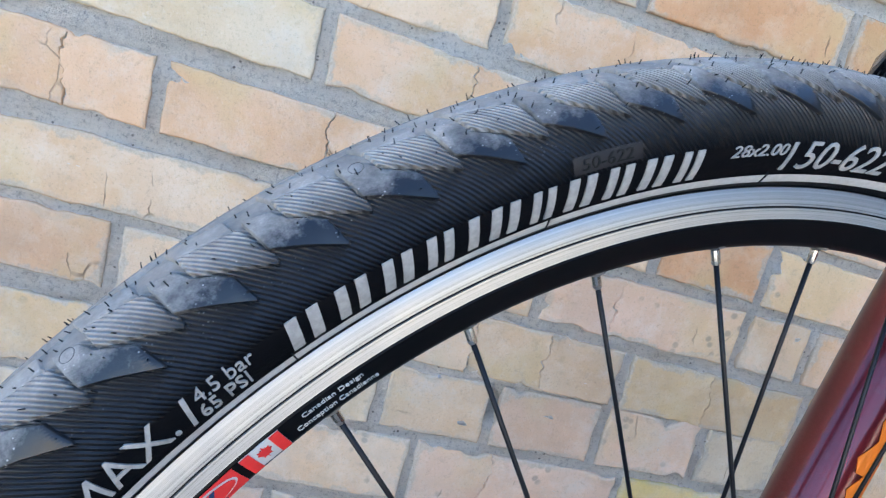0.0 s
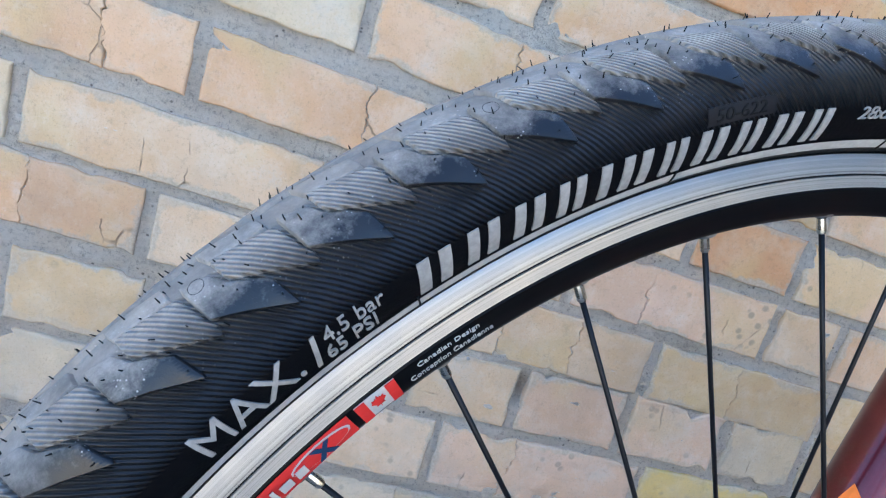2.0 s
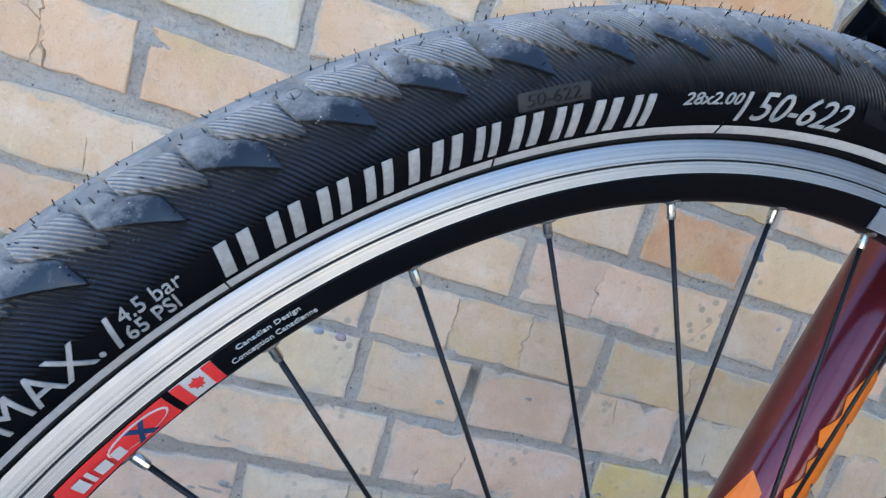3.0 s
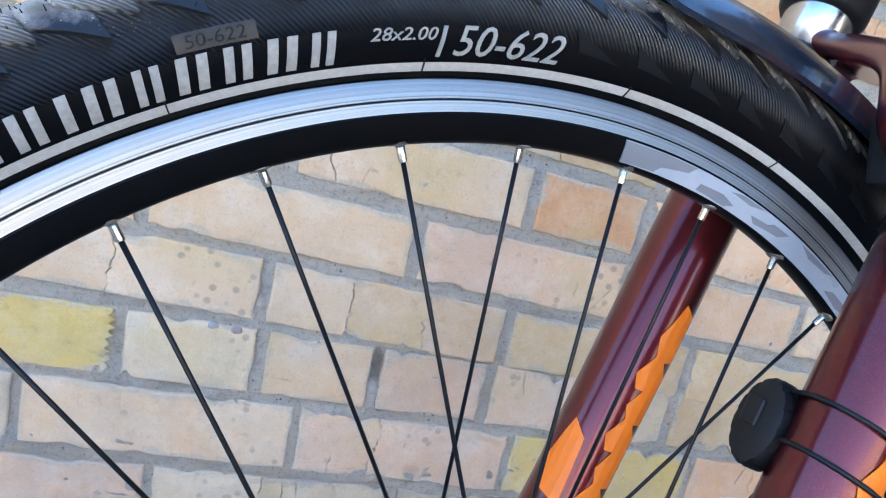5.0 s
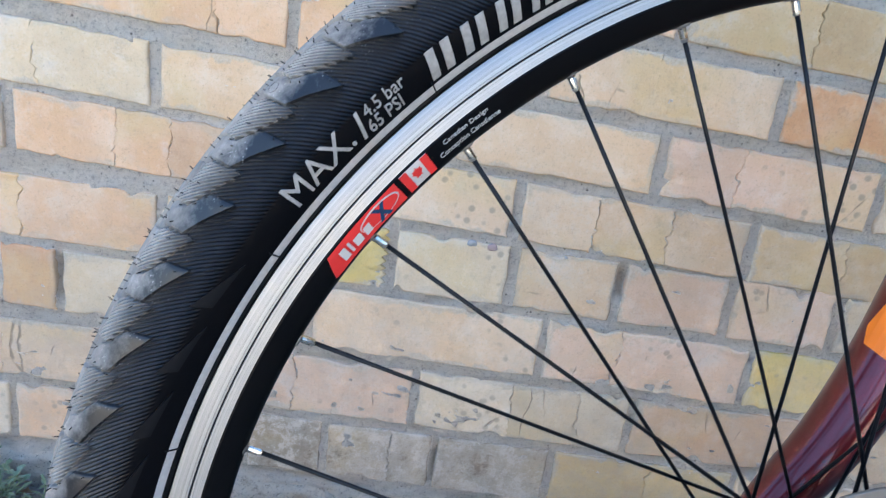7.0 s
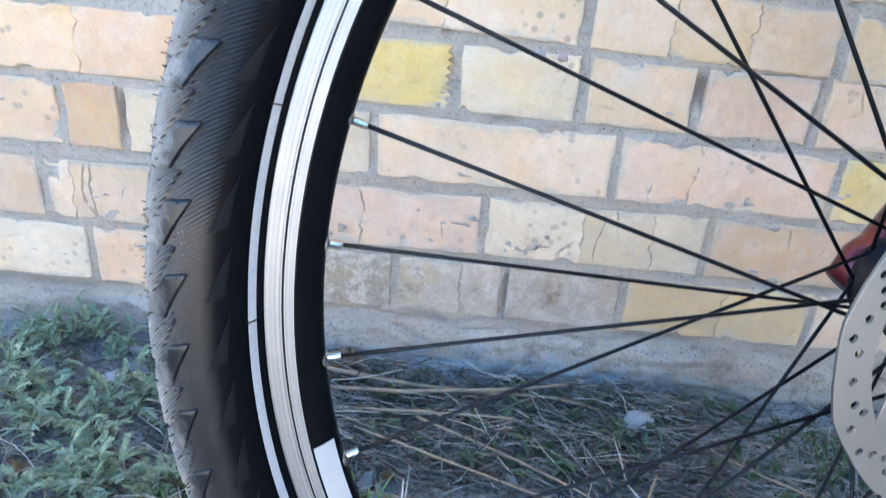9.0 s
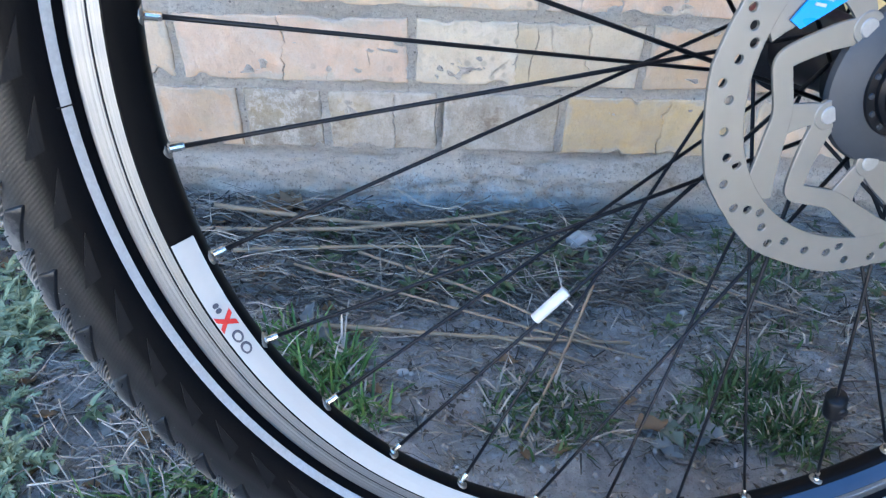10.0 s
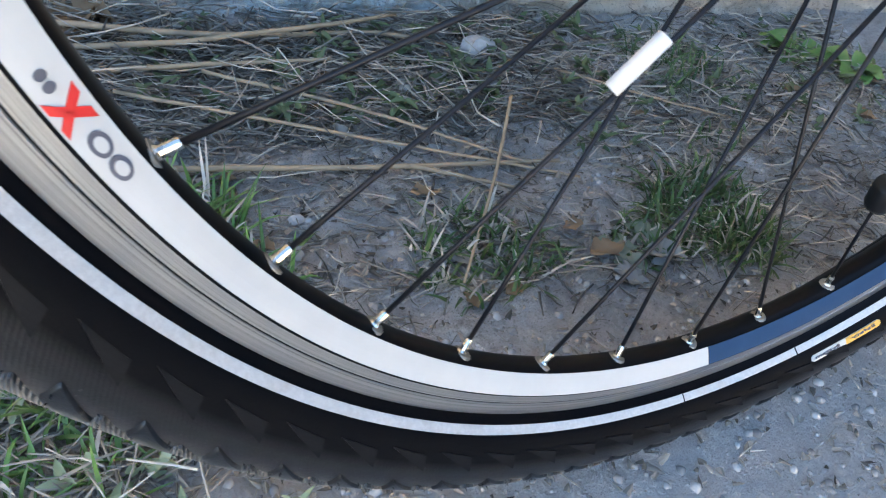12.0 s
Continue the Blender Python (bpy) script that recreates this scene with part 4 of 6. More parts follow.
sticker("slate_sticker", BOX, NAVY_STICKER, 256.9, 300.0, 0.0, 1.0, "dark blue rim sticker", 40)
sticker("grey_sticker", [[(0.012, 0), (1, 0), (1, 1), (0, 1)]], GREY_STICKER, 77.0, 33.0, 0.0, 1.0, "pale grey rim sticker with slate patches", 44)
for poly in ([(0.0, 1.0), (0.012, 0.0), (0.09, 0.05), (0.10, 0.35), (0.16, 0.60), (0.17, 1.0)], [(0.20, 0.10), (0.28, 0.05), (0.30, 0.30), (0.26, 0.50), (0.20, 0.42)], [(0.27, 0.80), (0.33, 0.72), (0.37, 0.98), (0.30, 0.98)],
             [(0.37, 0.15), (0.44, 0.35), (0.46, 0.75), (0.41, 0.70), (0.40, 0.50), (0.35, 0.40)], [(0.50, 0.90), (0.54, 0.60), (0.60, 0.72), (0.62, 0.97)], [(0.64, 0.20), (0.70, 0.10), (0.75, 0.30), (0.72, 0.52), (0.66, 0.48)], [(0.80, 0.4), (0.86, 0.3), (0.92, 0.6), (0.86, 0.9)]):
    sticker("sticker_patch", [poly], SLATE_STICKER, 77.0, 33.0, 0.02, 0.98, "slate patch of the rim sticker", 44, 0.0003)
sticker("red_label", [[(0, 0.05), (0.03, 0), (1, 0), (1, 1), (0.12, 1)]], RED_STICKER, 139.2, 131.0, 0.0, 0.98, "torn red rim label", 12)
sticker("label_mark", [oval(0.5, 0.5, 0.5, 0.5)], WHITE_STICKER, 135.2, 131.2, 0.16, 0.9, "white oval ring of the label", 10, 0.0003)
sticker("label_mark", [oval(0.5, 0.5, 0.5, 0.5)], RED_STICKER, 135.1, 131.35, 0.22, 0.84, "white oval ring of the label", 10, 0.0006)
sticker("label_mark", [slanted(0.00, 0.17, 0, 1, 0.03), slanted(0.23, 0.30, 0, 1, 0.03), slanted(0.37, 0.58, 0, 0.75, 0.03), slanted(0.66, 0.84, 0, 0.75, 0.03)], WHITE_STICKER, 137.6, 133.8, 0.25, 0.75, "white bars of the label", 10, 0.0009)
sticker("label_mark", [slanted(0, 0.28, 0, 1, 0.7), slanted(0.7, 1, 0, 1, -0.7)], NAVY_STICKER, 133.7, 132.4, 0.15, 0.85, "dark crossed bars of the label", 4, 0.0009)
sticker("flag_sticker", BOX, WHITE_STICKER, 130.5, 127.85, 0.05, 1.0, "small red and white flag sticker", 8)
sticker("flag_stripe", BOX, RED_STICKER, 130.5, 129.85, 0.05, 1.0, "red flag stripe", 3, 0.0003)
sticker("flag_stripe", BOX, RED_STICKER, 128.5, 127.85, 0.05, 1.0, "red flag stripe", 3, 0.0003)
leaf = [(0.5, 0), (0.53, 0.25), (0.8, 0.2), (0.75, 0.35), (1, 0.55), (0.88, 0.6), (0.92, 0.78), (0.72, 0.7), (0.66, 0.85), (0.6, 0.72), (0.5, 1), (0.4, 0.72), (0.34, 0.85), (0.28, 0.7), (0.08, 0.78), (0.12, 0.6), (0, 0.55), (0.25, 0.35), (0.2, 0.2), (0.47, 0.25)]
sticker("flag_leaf", [leaf], RED_STICKER, 129.65, 128.7, 0.22, 0.88, "red maple leaf", 3, 0.0003)
sticker("rim_text", flat_text("Canadian Design"), WHITE_STICKER, 126.4, 122.3, 0.58, 0.86, "small white rim writing", 8)
sticker("rim_text", flat_text("Conception Canadienne"), WHITE_STICKER, 127.1, 121.5, 0.16, 0.44, "small white rim writing", 10)

# ---- hub, spokes, nipples ----
FLANGE_R, NEAR_Y, FAR_Y = 0.0227, -0.0180, 0.0408     # the flange beside the disc stands closer in
AXLE_X, AXLE_Z = 0.0060, -0.0031
hub = part("hub", lathe("hub", [(0.008, -0.05), (0.014, -0.05), (0.015, -0.028), (0.0262, -0.0205), (0.0262, -0.0155), (0.019, -0.012), (0.017, 0.0), (0.019, 0.034), (0.0262, 0.0385), (0.0262, 0.0432), (0.015, 0.046), (0.013, 0.056), (0.008, 0.056)], BLACK_STEEL, 72), bike, "black front hub", at=Matrix.Translation((AXLE_X, 0, AXLE_Z)))
part("axle", lathe("axle", [(0.0, -0.072), (0.006, -0.072), (0.006, 0.072), (0.0, 0.072)], BLACK_STEEL, 24), hub)
spoke_r = 0.00105


def spoke_ends(k):
    """The rim end and the hub end of the spoke k; pairs of spokes lead and trail by turns."""
    a = radians(85 - 10 * (k - 4))
    near, b = k % 2 == 1, a + radians(52.4 if k % 4 in (0, 1) else -67.5)
    return (Vector((0.2915 * math.cos(a), -0.0003 if near else 0.0007, 0.2915 * math.sin(a))),
            Vector((FLANGE_R * math.cos(b) + AXLE_X, NEAR_Y if near else FAR_Y, FLANGE_R * math.sin(b) + AXLE_Z)))


NIPPLE = lathe("nipple", [(0.0, 0.0), (0.0014, 0.0), (0.0017, 0.0008), (0.0017, 0.0056), (0.0024, 0.0066), (0.0024, 0.0076)], NICKEL, 10)
for k in range(36):
    rimside, hubside = spoke_ends(k)
    d = (hubside - rimside).normalized()
    spoke = part("spoke", tube("spoke", [rimside + d * 0.004, rimside + d * 0.05, hubside], [spoke_r, 0.00095, 0.00105], BLACK_STEEL, 8), bike, "thin black steel spoke")
    part("nipple", NIPPLE, spoke, "bright nickel spoke nipple", at=Matrix.Translation(rimside + d * 0.0064) @ d.to_track_quat("-Y", "Z").to_matrix().to_4x4())
    part("eyelet", lathe("eyelet", [(0.0022, 0.0), (0.0040, 0.0002), (0.0046, 0.0010), (0.0046, 0.0020)], STEEL, 14), spoke, "small steel eyelet", at=Matrix.Translation(rimside) @ d.to_track_quat("-Y", "Z").to_matrix().to_4x4())


def along_spoke(k, r0, r1):
    """Two places on the spoke k, at these distances from the axle."""
    p, q = spoke_ends(k)
    out = []
    for r in (r0, r1):
        lo, hi = 0.0, 1.0
        for _ in range(40):
            mid = (lo + hi) / 2
            w = p.lerp(q, mid)
            lo, hi = (mid, hi) if math.hypot(w.x, w.z) > r else (lo, mid)
        out.append(p.lerp(q, lo))
    return out


clip_a, clip_b = [p + Vector((-0.0016, 0.0004, 0.0020)) for p in along_spoke(27, 0.1600, 0.1815)]
part("spoke_reflector", tube("spoke_reflector", [clip_a, clip_a.lerp(clip_b, 0.02), clip_a.lerp(clip_b, 0.98), clip_b], [0.0026, 0.0029, 0.0029, 0.0026], SILVER_FILM, 12), bike, "silver tubular reflector clipped on a spoke")
mag_a, mag_b = along_spoke(-15 % 36, 0.2125, 0.2275)
d = (mag_b - mag_a).normalized()
magnet = part("spoke_magnet", tube("spoke_magnet", [mag_a, mag_a + d * 0.002, mag_b - d * 0.002, mag_b], [0.0070, 0.0080, 0.0080, 0.0074], BLACK_PLASTIC, 14, True, True, 0.8), bike, "black sensor magnet clamped on a spoke")
part("screw", tube("screw", [mag_a.lerp(mag_b, 0.5) + Vector((0, -0.0055, 0)), mag_a.lerp(mag_b, 0.5) + Vector((0, -0.0078, 0))], 0.003, BLACK_STEEL, 10), magnet)

# ---- brake disc ----
DISC_Y = -0.040


def ring(r, n=120):
    return [(r * math.cos(2 * math.pi * i / n), r * math.sin(2 * math.pi * i / n)) for i in range(n)]


def faceted(r, n=240):
    """Twelve flats with slightly rounded corners."""
    out = []
    for i in range(n):
        a = 360 * i / n
        off = (a - 180 + 15) % 30 - 15
        rr = 0.45 * min(r / math.cos(radians(off)), r * 1.03) + 0.55 * r * (1.017 + 0.006 * (off > 0))
        out.append((rr * math.cos(radians(a)), rr * math.sin(radians(a))))
    return out


def hole(r, deg, size):
    return [(r * math.cos(radians(deg)) + size * math.cos(i * math.pi / 7), r * math.sin(radians(deg)) + size * math.sin(i * math.pi / 7)) for i in range(14)]


holes = []
for k in range(6):
    for da, r in ((148, 0.0815), (151.9, 0.0772), (156.2, 0.0740), (161.2, 0.0777), (167.7, 0.0815), (172.6, 0.0772), (182.0, 0.0780), (190.6, 0.0775), (194.6, 0.0742), (198.6, 0.0812)):
        holes.append(hole(r, k * 60 + da, 0.0022))
lift = Matrix.Translation((0, DISC_Y, 0))
rotor = part("brake_disc", cut_plate("brake_disc", [faceted(0.0850), ring(0.0702)] + holes, 0.0019, STEEL, 0.0004), bike, "drilled steel brake disc", at=lift)
RIV = 0.034
for k in range(6):
    a = 10 + 60 * k
    pol = lambda r, deg: Vector((r * math.cos(radians(deg)), 0, r * math.sin(radians(deg))))
    mid = bezier([pol(RIV, a + 1), pol(0.0445, a + 16), pol(0.0560, a + 27), pol(0.0582, a + 31), pol(0.0565, a + 36), pol(0.0535, a + 50), pol(0.0575, a + 62), pol(0.0722, a + 80)], 40)
    left, right = [], []
    for i, p in enumerate(mid):
        t = (mid[min(i + 1, 39)] - mid[max(i - 1, 0)]).normalized()
        n = Vector((-t.z, 0, t.x))
        w = 0.0037 + 0.0034 * (i / 39) ** 9 + 0.0016 * (1 - i / 39) ** 5
        left.append((p.x + n.x * w, p.z + n.z * w))
        right.append((p.x - n.x * w, p.z - n.z * w))
    part("disc_arm", cut_plate("disc_arm", [left + right[::-1]], 0.0017, STEEL, 0.0004), rotor, "bare steel arm")
    stem = bezier([pol(RIV, a + 60), pol(0.042, a + 55.5), pol(0.054, a + 54)], 12)
    left, right = [], []
    for i, p in enumerate(stem):
        t = (stem[min(i + 1, 11)] - stem[max(i - 1, 0)]).normalized()
        n = Vector((-t.z, 0, t.x))
        w = 0.0040 + 0.0030 * (i / 11) ** 3
        left.append((p.x + n.x * w, p.z + n.z * w))
        right.append((p.x - n.x * w, p.z - n.z * w))
    part("disc_link", cut_plate("disc_link", [left + right[::-1]], 0.0015, STEEL, 0.0004), rotor, "bare steel link")
    c = pol(RIV, a)
    part("rivet", lathe("rivet", [(0.0, -0.0019), (0.0034, -0.0018), (0.0038, -0.0013), (0.0038, 0.0014)], RIVET, 18, False), rotor, "flat bright rivet", at=Matrix.Translation(c))
    part("rivet_boss", lathe("rivet_boss", [(0.0, -0.0012), (0.0060, -0.0012), (0.0064, -0.0008), (0.0064, 0.0008)], STEEL, 22, False), rotor, "steel boss", at=Matrix.Translation(c))
carrier = part("disc_carrier", lathe("disc_carrier", [(0.020, -0.004), (0.0300, -0.0030), (0.0345, -0.0005), (0.0350, 0.0022), (0.020, 0.004)], CARRIER, 60), rotor, "worn dark grey disc carrier")
part("lock_ring", lathe("lock_ring", [(0.010, -0.0085), (0.0165, -0.0085), (0.0180, -0.0070), (0.0182, -0.0052), (0.0215, -0.0050), (0.0222, -0.0030)], BLACK_STEEL, 48), carrier, "black notched lock ring")
for k in range(16):
    part("notch", lathe("notch", [(0.0, -0.0008), (0.0011, -0.0008), (0.0013, 0.0)], CARRIER, 8), carrier, at=Matrix.Translation((0.0198 * math.cos(k * math.pi / 8), -0.0051, 0.0198 * math.sin(k * math.pi / 8))))
part("disc_sticker", cut_plate("disc_sticker", [[(p.x, p.z) for p in [pol(0.0655, 147), pol(0.0640, 138), pol(0.0600, 128), pol(0.0560, 118), pol(0.0480, 116), pol(0.0500, 128), pol(0.0545, 140), pol(0.0600, 148)]]], 0.0008, BLUE_STICKER), rotor, "bright blue sticker with white bars", at=Matrix.Translation((0, -0.0018, 0)))
for i in range(6):
    p, q = pol(0.0570 - 0.0012 * i, 137 - 3.2 * i), pol(0.0610 - 0.0012 * i, 138.5 - 3.2 * i)
    w = pol(0.0012, 137 - 3.2 * i + 95)
    part("sticker_bar", cut_plate("sticker_bar", [[(p.x, p.z), (p.x + w.x, p.z + w.z), (q.x + w.x, q.z + w.z), (q.x, q.z)]], 0.0008, WHITE_STICKER), rotor, "white bar", at=Matrix.Translation((0, -0.0024, 0)))

# ---- suspension fork ----
LEG = [(0.004, -0.004, 0.013), (0.030, 0.020, 0.0165), (0.060, 0.050, 0.0185), (0.090, 0.092, 0.0200), (0.115, 0.138, 0.0208), (0.140, 0.184, 0.0212), (0.179, 0.256, 0.0212), (0.209, 0.300, 0.0222), (0.227, 0.322, 0.0240), (0.234, 0.333, 0.0235)]
for y in (0.062, -0.062):
    off = Vector((0.0068, 0.0, -0.0036)) if y < 0 else Vector((0.0, 0.0, 0.0))
    pts = [p + off for p in bezier([(x, y, z) for x, z, _ in LEG], 40)]
    radii = [(0.95 if y < 0 else 1.0) * float(np.interp(i / 39 * (len(LEG) - 1), range(len(LEG)), [r for _, _, r in LEG])) for i in range(40)]
    leg = part("fork_leg", tube("fork_leg", pts, radii, PAINT, 28), bike, "dark red metallic fork leg with orange lettering blocks")
    part("dust_seal", tube("dust_seal", [off + Vector(p) for p in [(0.2320, y, 0.330), (0.2370, y, 0.338), (0.2400, y, 0.342)]], [0.0238, 0.0232, 0.0200], BLACK_PLASTIC, 24), leg, "black rubber dust seal")
    part("stanchion", tube("stanchion", [off + Vector(p) for p in [(0.236, y, 0.334), (0.262, y, 0.379), (0.320, y, 0.480)]], 0.0195, CHROME, 28), leg, "polished chrome stanchion")
    part("dropout", tube("dropout", [(-0.012, y * 0.93, -0.010), (0.002, y * 0.95, 0.0), (0.02, y * 0.98, 0.012)], [0.011, 0.015, 0.012], BLACK_STEEL if y < 0 else PAINT, 16, True, True, 0.6), leg, "fork dropout")
    part("boot", tube("boot", [off + Vector(p) for p in [(0.2535, y, 0.365), (0.2560, y, 0.369), (0.272, y, 0.397), (0.300, y, 0.445)]], [0.0225, 0.0250, 0.0250, 0.0235], BLACK_PLASTIC, 24), leg, "black rubber boot on the stanchion")
    # orange blocks lie on the outer skin of the leg
    axis = (pts[30] - pts[12]).normalized()
    across = Vector((axis.z, 0, -axis.x))

    def on_leg(u, v, lift, y=y, pts=pts, radii=radii, axis=axis, across=across):
        s = 10 + 22 * u
        i = min(int(s), 38)
        p, r = pts[i].lerp(pts[i + 1], s - i), radii[i] + 0.0004 + lift
        w = radians(-110 + 190 * v)
        return tuple(p + r * (math.sin(w) * across - math.cos(w) * Vector((0, 1, 0))))

    for poly in ([(0.20, 0.06), (0.32, 0.20), (0.29, 0.33), (0.145, 0.36), (0.16, 0.12)], *([(u, 0.50), (u + 0.03, 0.455), (u + 0.075, 0.545), (u + 0.105, 0.50), (u + 0.160, 0.60), (u + 0.150, 0.73), (u + 0.075, 0.735), (u + 0.07, 0.64), (u + 0.045, 0.735), (u + 0.005, 0.73)] for u in (0.145, 0.290, 0.435))):
        part("fork_decal", wrapped("fork_decal", flat_shape([poly]), ORANGE_STICKER, on_leg, 14, 14, 0.0002), leg, "orange brand block")

arch = bezier([(0.216, 0.064, 0.300), (0.2396, 0.052, 0.3470), (0.2361, 0.034, 0.3465), (0.2236, 0.010, 0.3415), (0.2093, -0.015, 0.3350), (0.1965, -0.032, 0.3262), (0.1837, -0.043, 0.3148), (0.1770, -0.049, 0.3000), (0.1850, -0.057, 0.2800)], 48)
brace = part("fork_arch", tube("fork_arch", arch, 0.0090, PAINT, 16, True, True, 0.8), bike, "dark red fork brace over the tyre")


def arch_web():
    """The deep underside of the brace: a plate that runs back from its front edge."""
    back = Vector((0.888, 0.0, -0.46))
    verts = [p + back * d + Vector((0, 0, up)) for p in arch for d, up in ((0.002, -0.003), (0.034, -0.003), (0.034, 0.004), (0.002, 0.004))]
    faces = []
    for i in range(len(arch) - 1):
        for k in range(4):
            a, b = 4 * i + k, 4 * i + (k + 1) % 4
            faces.append((a, b, b + 4, a + 4))
    faces += [(3, 2, 1, 0), tuple(range(len(verts) - 4, len(verts)))]
    return mesh_of("web", verts, faces, PAINT, True, 35)


part("web", arch_web(), brace)


def mudguard_mesh():
    """Plastic guard: flat sloping flanks, crowned top, rounded front end, even thickness."""
    prof = [(-0.0312, 0.3500), (-0.0300, 0.3535), (-0.0272, 0.3632), (-0.0258, 0.3645), (-0.0180, 0.3683), (-0.0090, 0.3728), (0.0, 0.3755)]
    prof = prof + [(-y, r) for y, r in prof[-2::-1]]
    nu, nv = 70, len(prof)
    verts = []
    for layer in (0, 1):
        for i in range(nu):
            a = 81.5 - 46 * i / (nu - 1)
            k = min(1.0, math.sqrt(max(0.0, 1 - (1 - min(i / 8, 1.0)) ** 2)) + 0.04)
            for y, r in prof:
                rr = 0.3755 + 0.005 * max(0.0, 1 - i / 14) ** 2 + (r - 0.3755) * k - (0.0018 if layer else 0.0)
                yy = y * k * (0.945 if layer else 1.0)
                verts.append((rr * math.cos(radians(a)), yy, rr * math.sin(radians(a))))
    n = nu * nv
    faces = [tuple(reversed(f)) for f in grid_faces(nu, nv)] + [tuple(i + n for i in f) for f in grid_faces(nu, nv)]
    for i in range(nu - 1):
        for j in (0, nv - 1):
            a, b = i * nv + j, (i + 1) * nv + j
            faces.append((a, b, b + n, a + n))
    for j in range(nv - 1):
        for i in (0, nu - 1):
            a, b = i * nv + j, i * nv + j + 1
            faces.append((a, a + n, b + n, b))
    return mesh_of("mudguard", verts, faces, GLOSS_BLACK, True, 35)


part("mudguard", mudguard_mesh(), bike, "glossy black plastic front mudguard")



def rounded_box(name, sx, sy, sz, mat, bevel, n=3):
    bm = bmesh.new()
    bmesh.ops.create_cube(bm, size=1.0)
    for v in bm.verts:
        v.co = Vector((v.co.x * sx, v.co.y * sy, v.co.z * sz))
    bmesh.ops.bevel(bm, geom=bm.edges[:], offset=bevel, segments=n, profile=0.6, affect="EDGES")
    me = bpy.data.meshes.new(name)
    bm.to_mesh(me)
    bm.free()
    me.materials.append(mat)
    return me


tilt = Matrix.Rotation(radians(27.5), 4, "Y")
SEAT = Matrix.Translation((0.1345, -0.0400, 0.1712)) @ tilt


def puck_mesh(radius, depth, lobes):
    """An oval housing with a scalloped rim and a slightly domed back, its axis along x."""
    prof = [(0.0, 0.0), (0.72, 0.0), (0.94, 0.10), (1.0, 0.24), (1.0, 0.74), (0.93, 0.92), (0.60, 1.0), (0.0, 1.03)]
    n, verts = 96, []
    for i in range(n):
        a = 2 * math.pi * i / n
        k = 1 - 0.045 * max(0.0, math.cos(lobes * a)) ** 3
        verts += [(-depth * h, 0.66 * radius * r * (k if r > 0.9 else 1.0) * math.cos(a), 1.12 * radius * r * (k if r > 0.9 else 1.0) * math.sin(a)) for r, h in prof]
    return mesh_of("speed_sensor", verts, grid_faces(n, len(prof), True), BLACK_PLASTIC, True, 32)


bracket = part("mudguard_bracket", rounded_box("mudguard_bracket", 0.016, 0.012, 0.030, BLACK_PLASTIC, 0.003), bike, "black mudguard bracket beside the fork brace", at=Matrix.Translation((0.1835, -0.041, 0.2915)))
part("bolt", tube("bolt", [(-0.0075, -0.004, 0.0065), (-0.0080, -0.0085, 0.0070)], [0.0042, 0.0038], NICKEL, 12), bracket, "pale bolt head")

# speed sensor strapped to the near leg
sensor = part("speed_sensor", puck_mesh(0.0180, 0.0165, 12), bike, "black ribbed oval speed sensor tied to the fork leg", at=SEAT)
part("sensor_saddle", rounded_box("sensor_saddle", 0.0100, 0.020, 0.034, BLACK_PLASTIC, 0.003), sensor, at=Matrix.Translation((0.0035, 0, 0)))
part("sensor_cap", rounded_box("sensor_cap", 0.005, 0.009, 0.013, BLACK_PLASTIC, 0.002), sensor, at=Matrix.Translation((-0.0160, 0.002, 0.003)))
for s in (-0.0105, 0.0105):
    c = Vector((0.1422, -0.062, 0.1715)) + s * Vector((0.46, 0, 0.888))
    loop = [c + tilt.to_3x3() @ Vector((0.0226 * math.cos(q), 0.0226 * math.sin(q), -0.004 * math.cos(q))) for q in np.linspace(0, 2 * math.pi, 33)]
    part("zip_tie", tube("zip_tie", loop, 0.0011, BLACK_PLASTIC, 8, False), sensor, "black cable tie").matrix_basis = SEAT.inverted()
cable = bezier([(0.150, -0.092, 0.205), (0.172, -0.094, 0.245), (0.182, -0.085, 0.29), (0.21, -0.082, 0.35), (0.26, -0.08, 0.45)], 40)
part("brake_hose", tube("brake_hose", cable, 0.0025, BLACK_PLASTIC, 10), bike, "black brake hose")
hose = bezier([(0.255, -0.02, 0.40), (0.262, 0.01, 0.375), (0.275, 0.04, 0.385), (0.30, 0.05, 0.44)], 30)
part("brake_hose", tube("brake_hose", hose, 0.0027, BLACK_PLASTIC, 10), bike, "black brake hose")


# ---- plants and litter ----
rng = random.Random(11)


def blade(base, heading, length, width, rise, droop, segs=5, fold=0.35):
    """A grass blade or stalk as a thin folded strip."""
    d, side = Vector((math.cos(heading), math.sin(heading), 0)), Vector((-math.sin(heading), math.cos(heading), 0))
    verts, faces = [], []
    for i in range(segs + 1):
        t = i / segs
        p = Vector(base) + d * (length * t * math.cos(rise)) + Vector((0, 0, length * (t * math.sin(rise) - droop * t * t)))
        w = width * (1 - t ** 2.2) * 0.5 + 0.0001
        verts += [p - side * w, p + Vector((0, 0, -fold * w)), p + side * w]
    for i in range(segs):
        a = i * 3
        faces += [(a, a + 1, a + 4, a + 3), (a + 1, a + 2, a + 5, a + 4)]
    return verts, faces


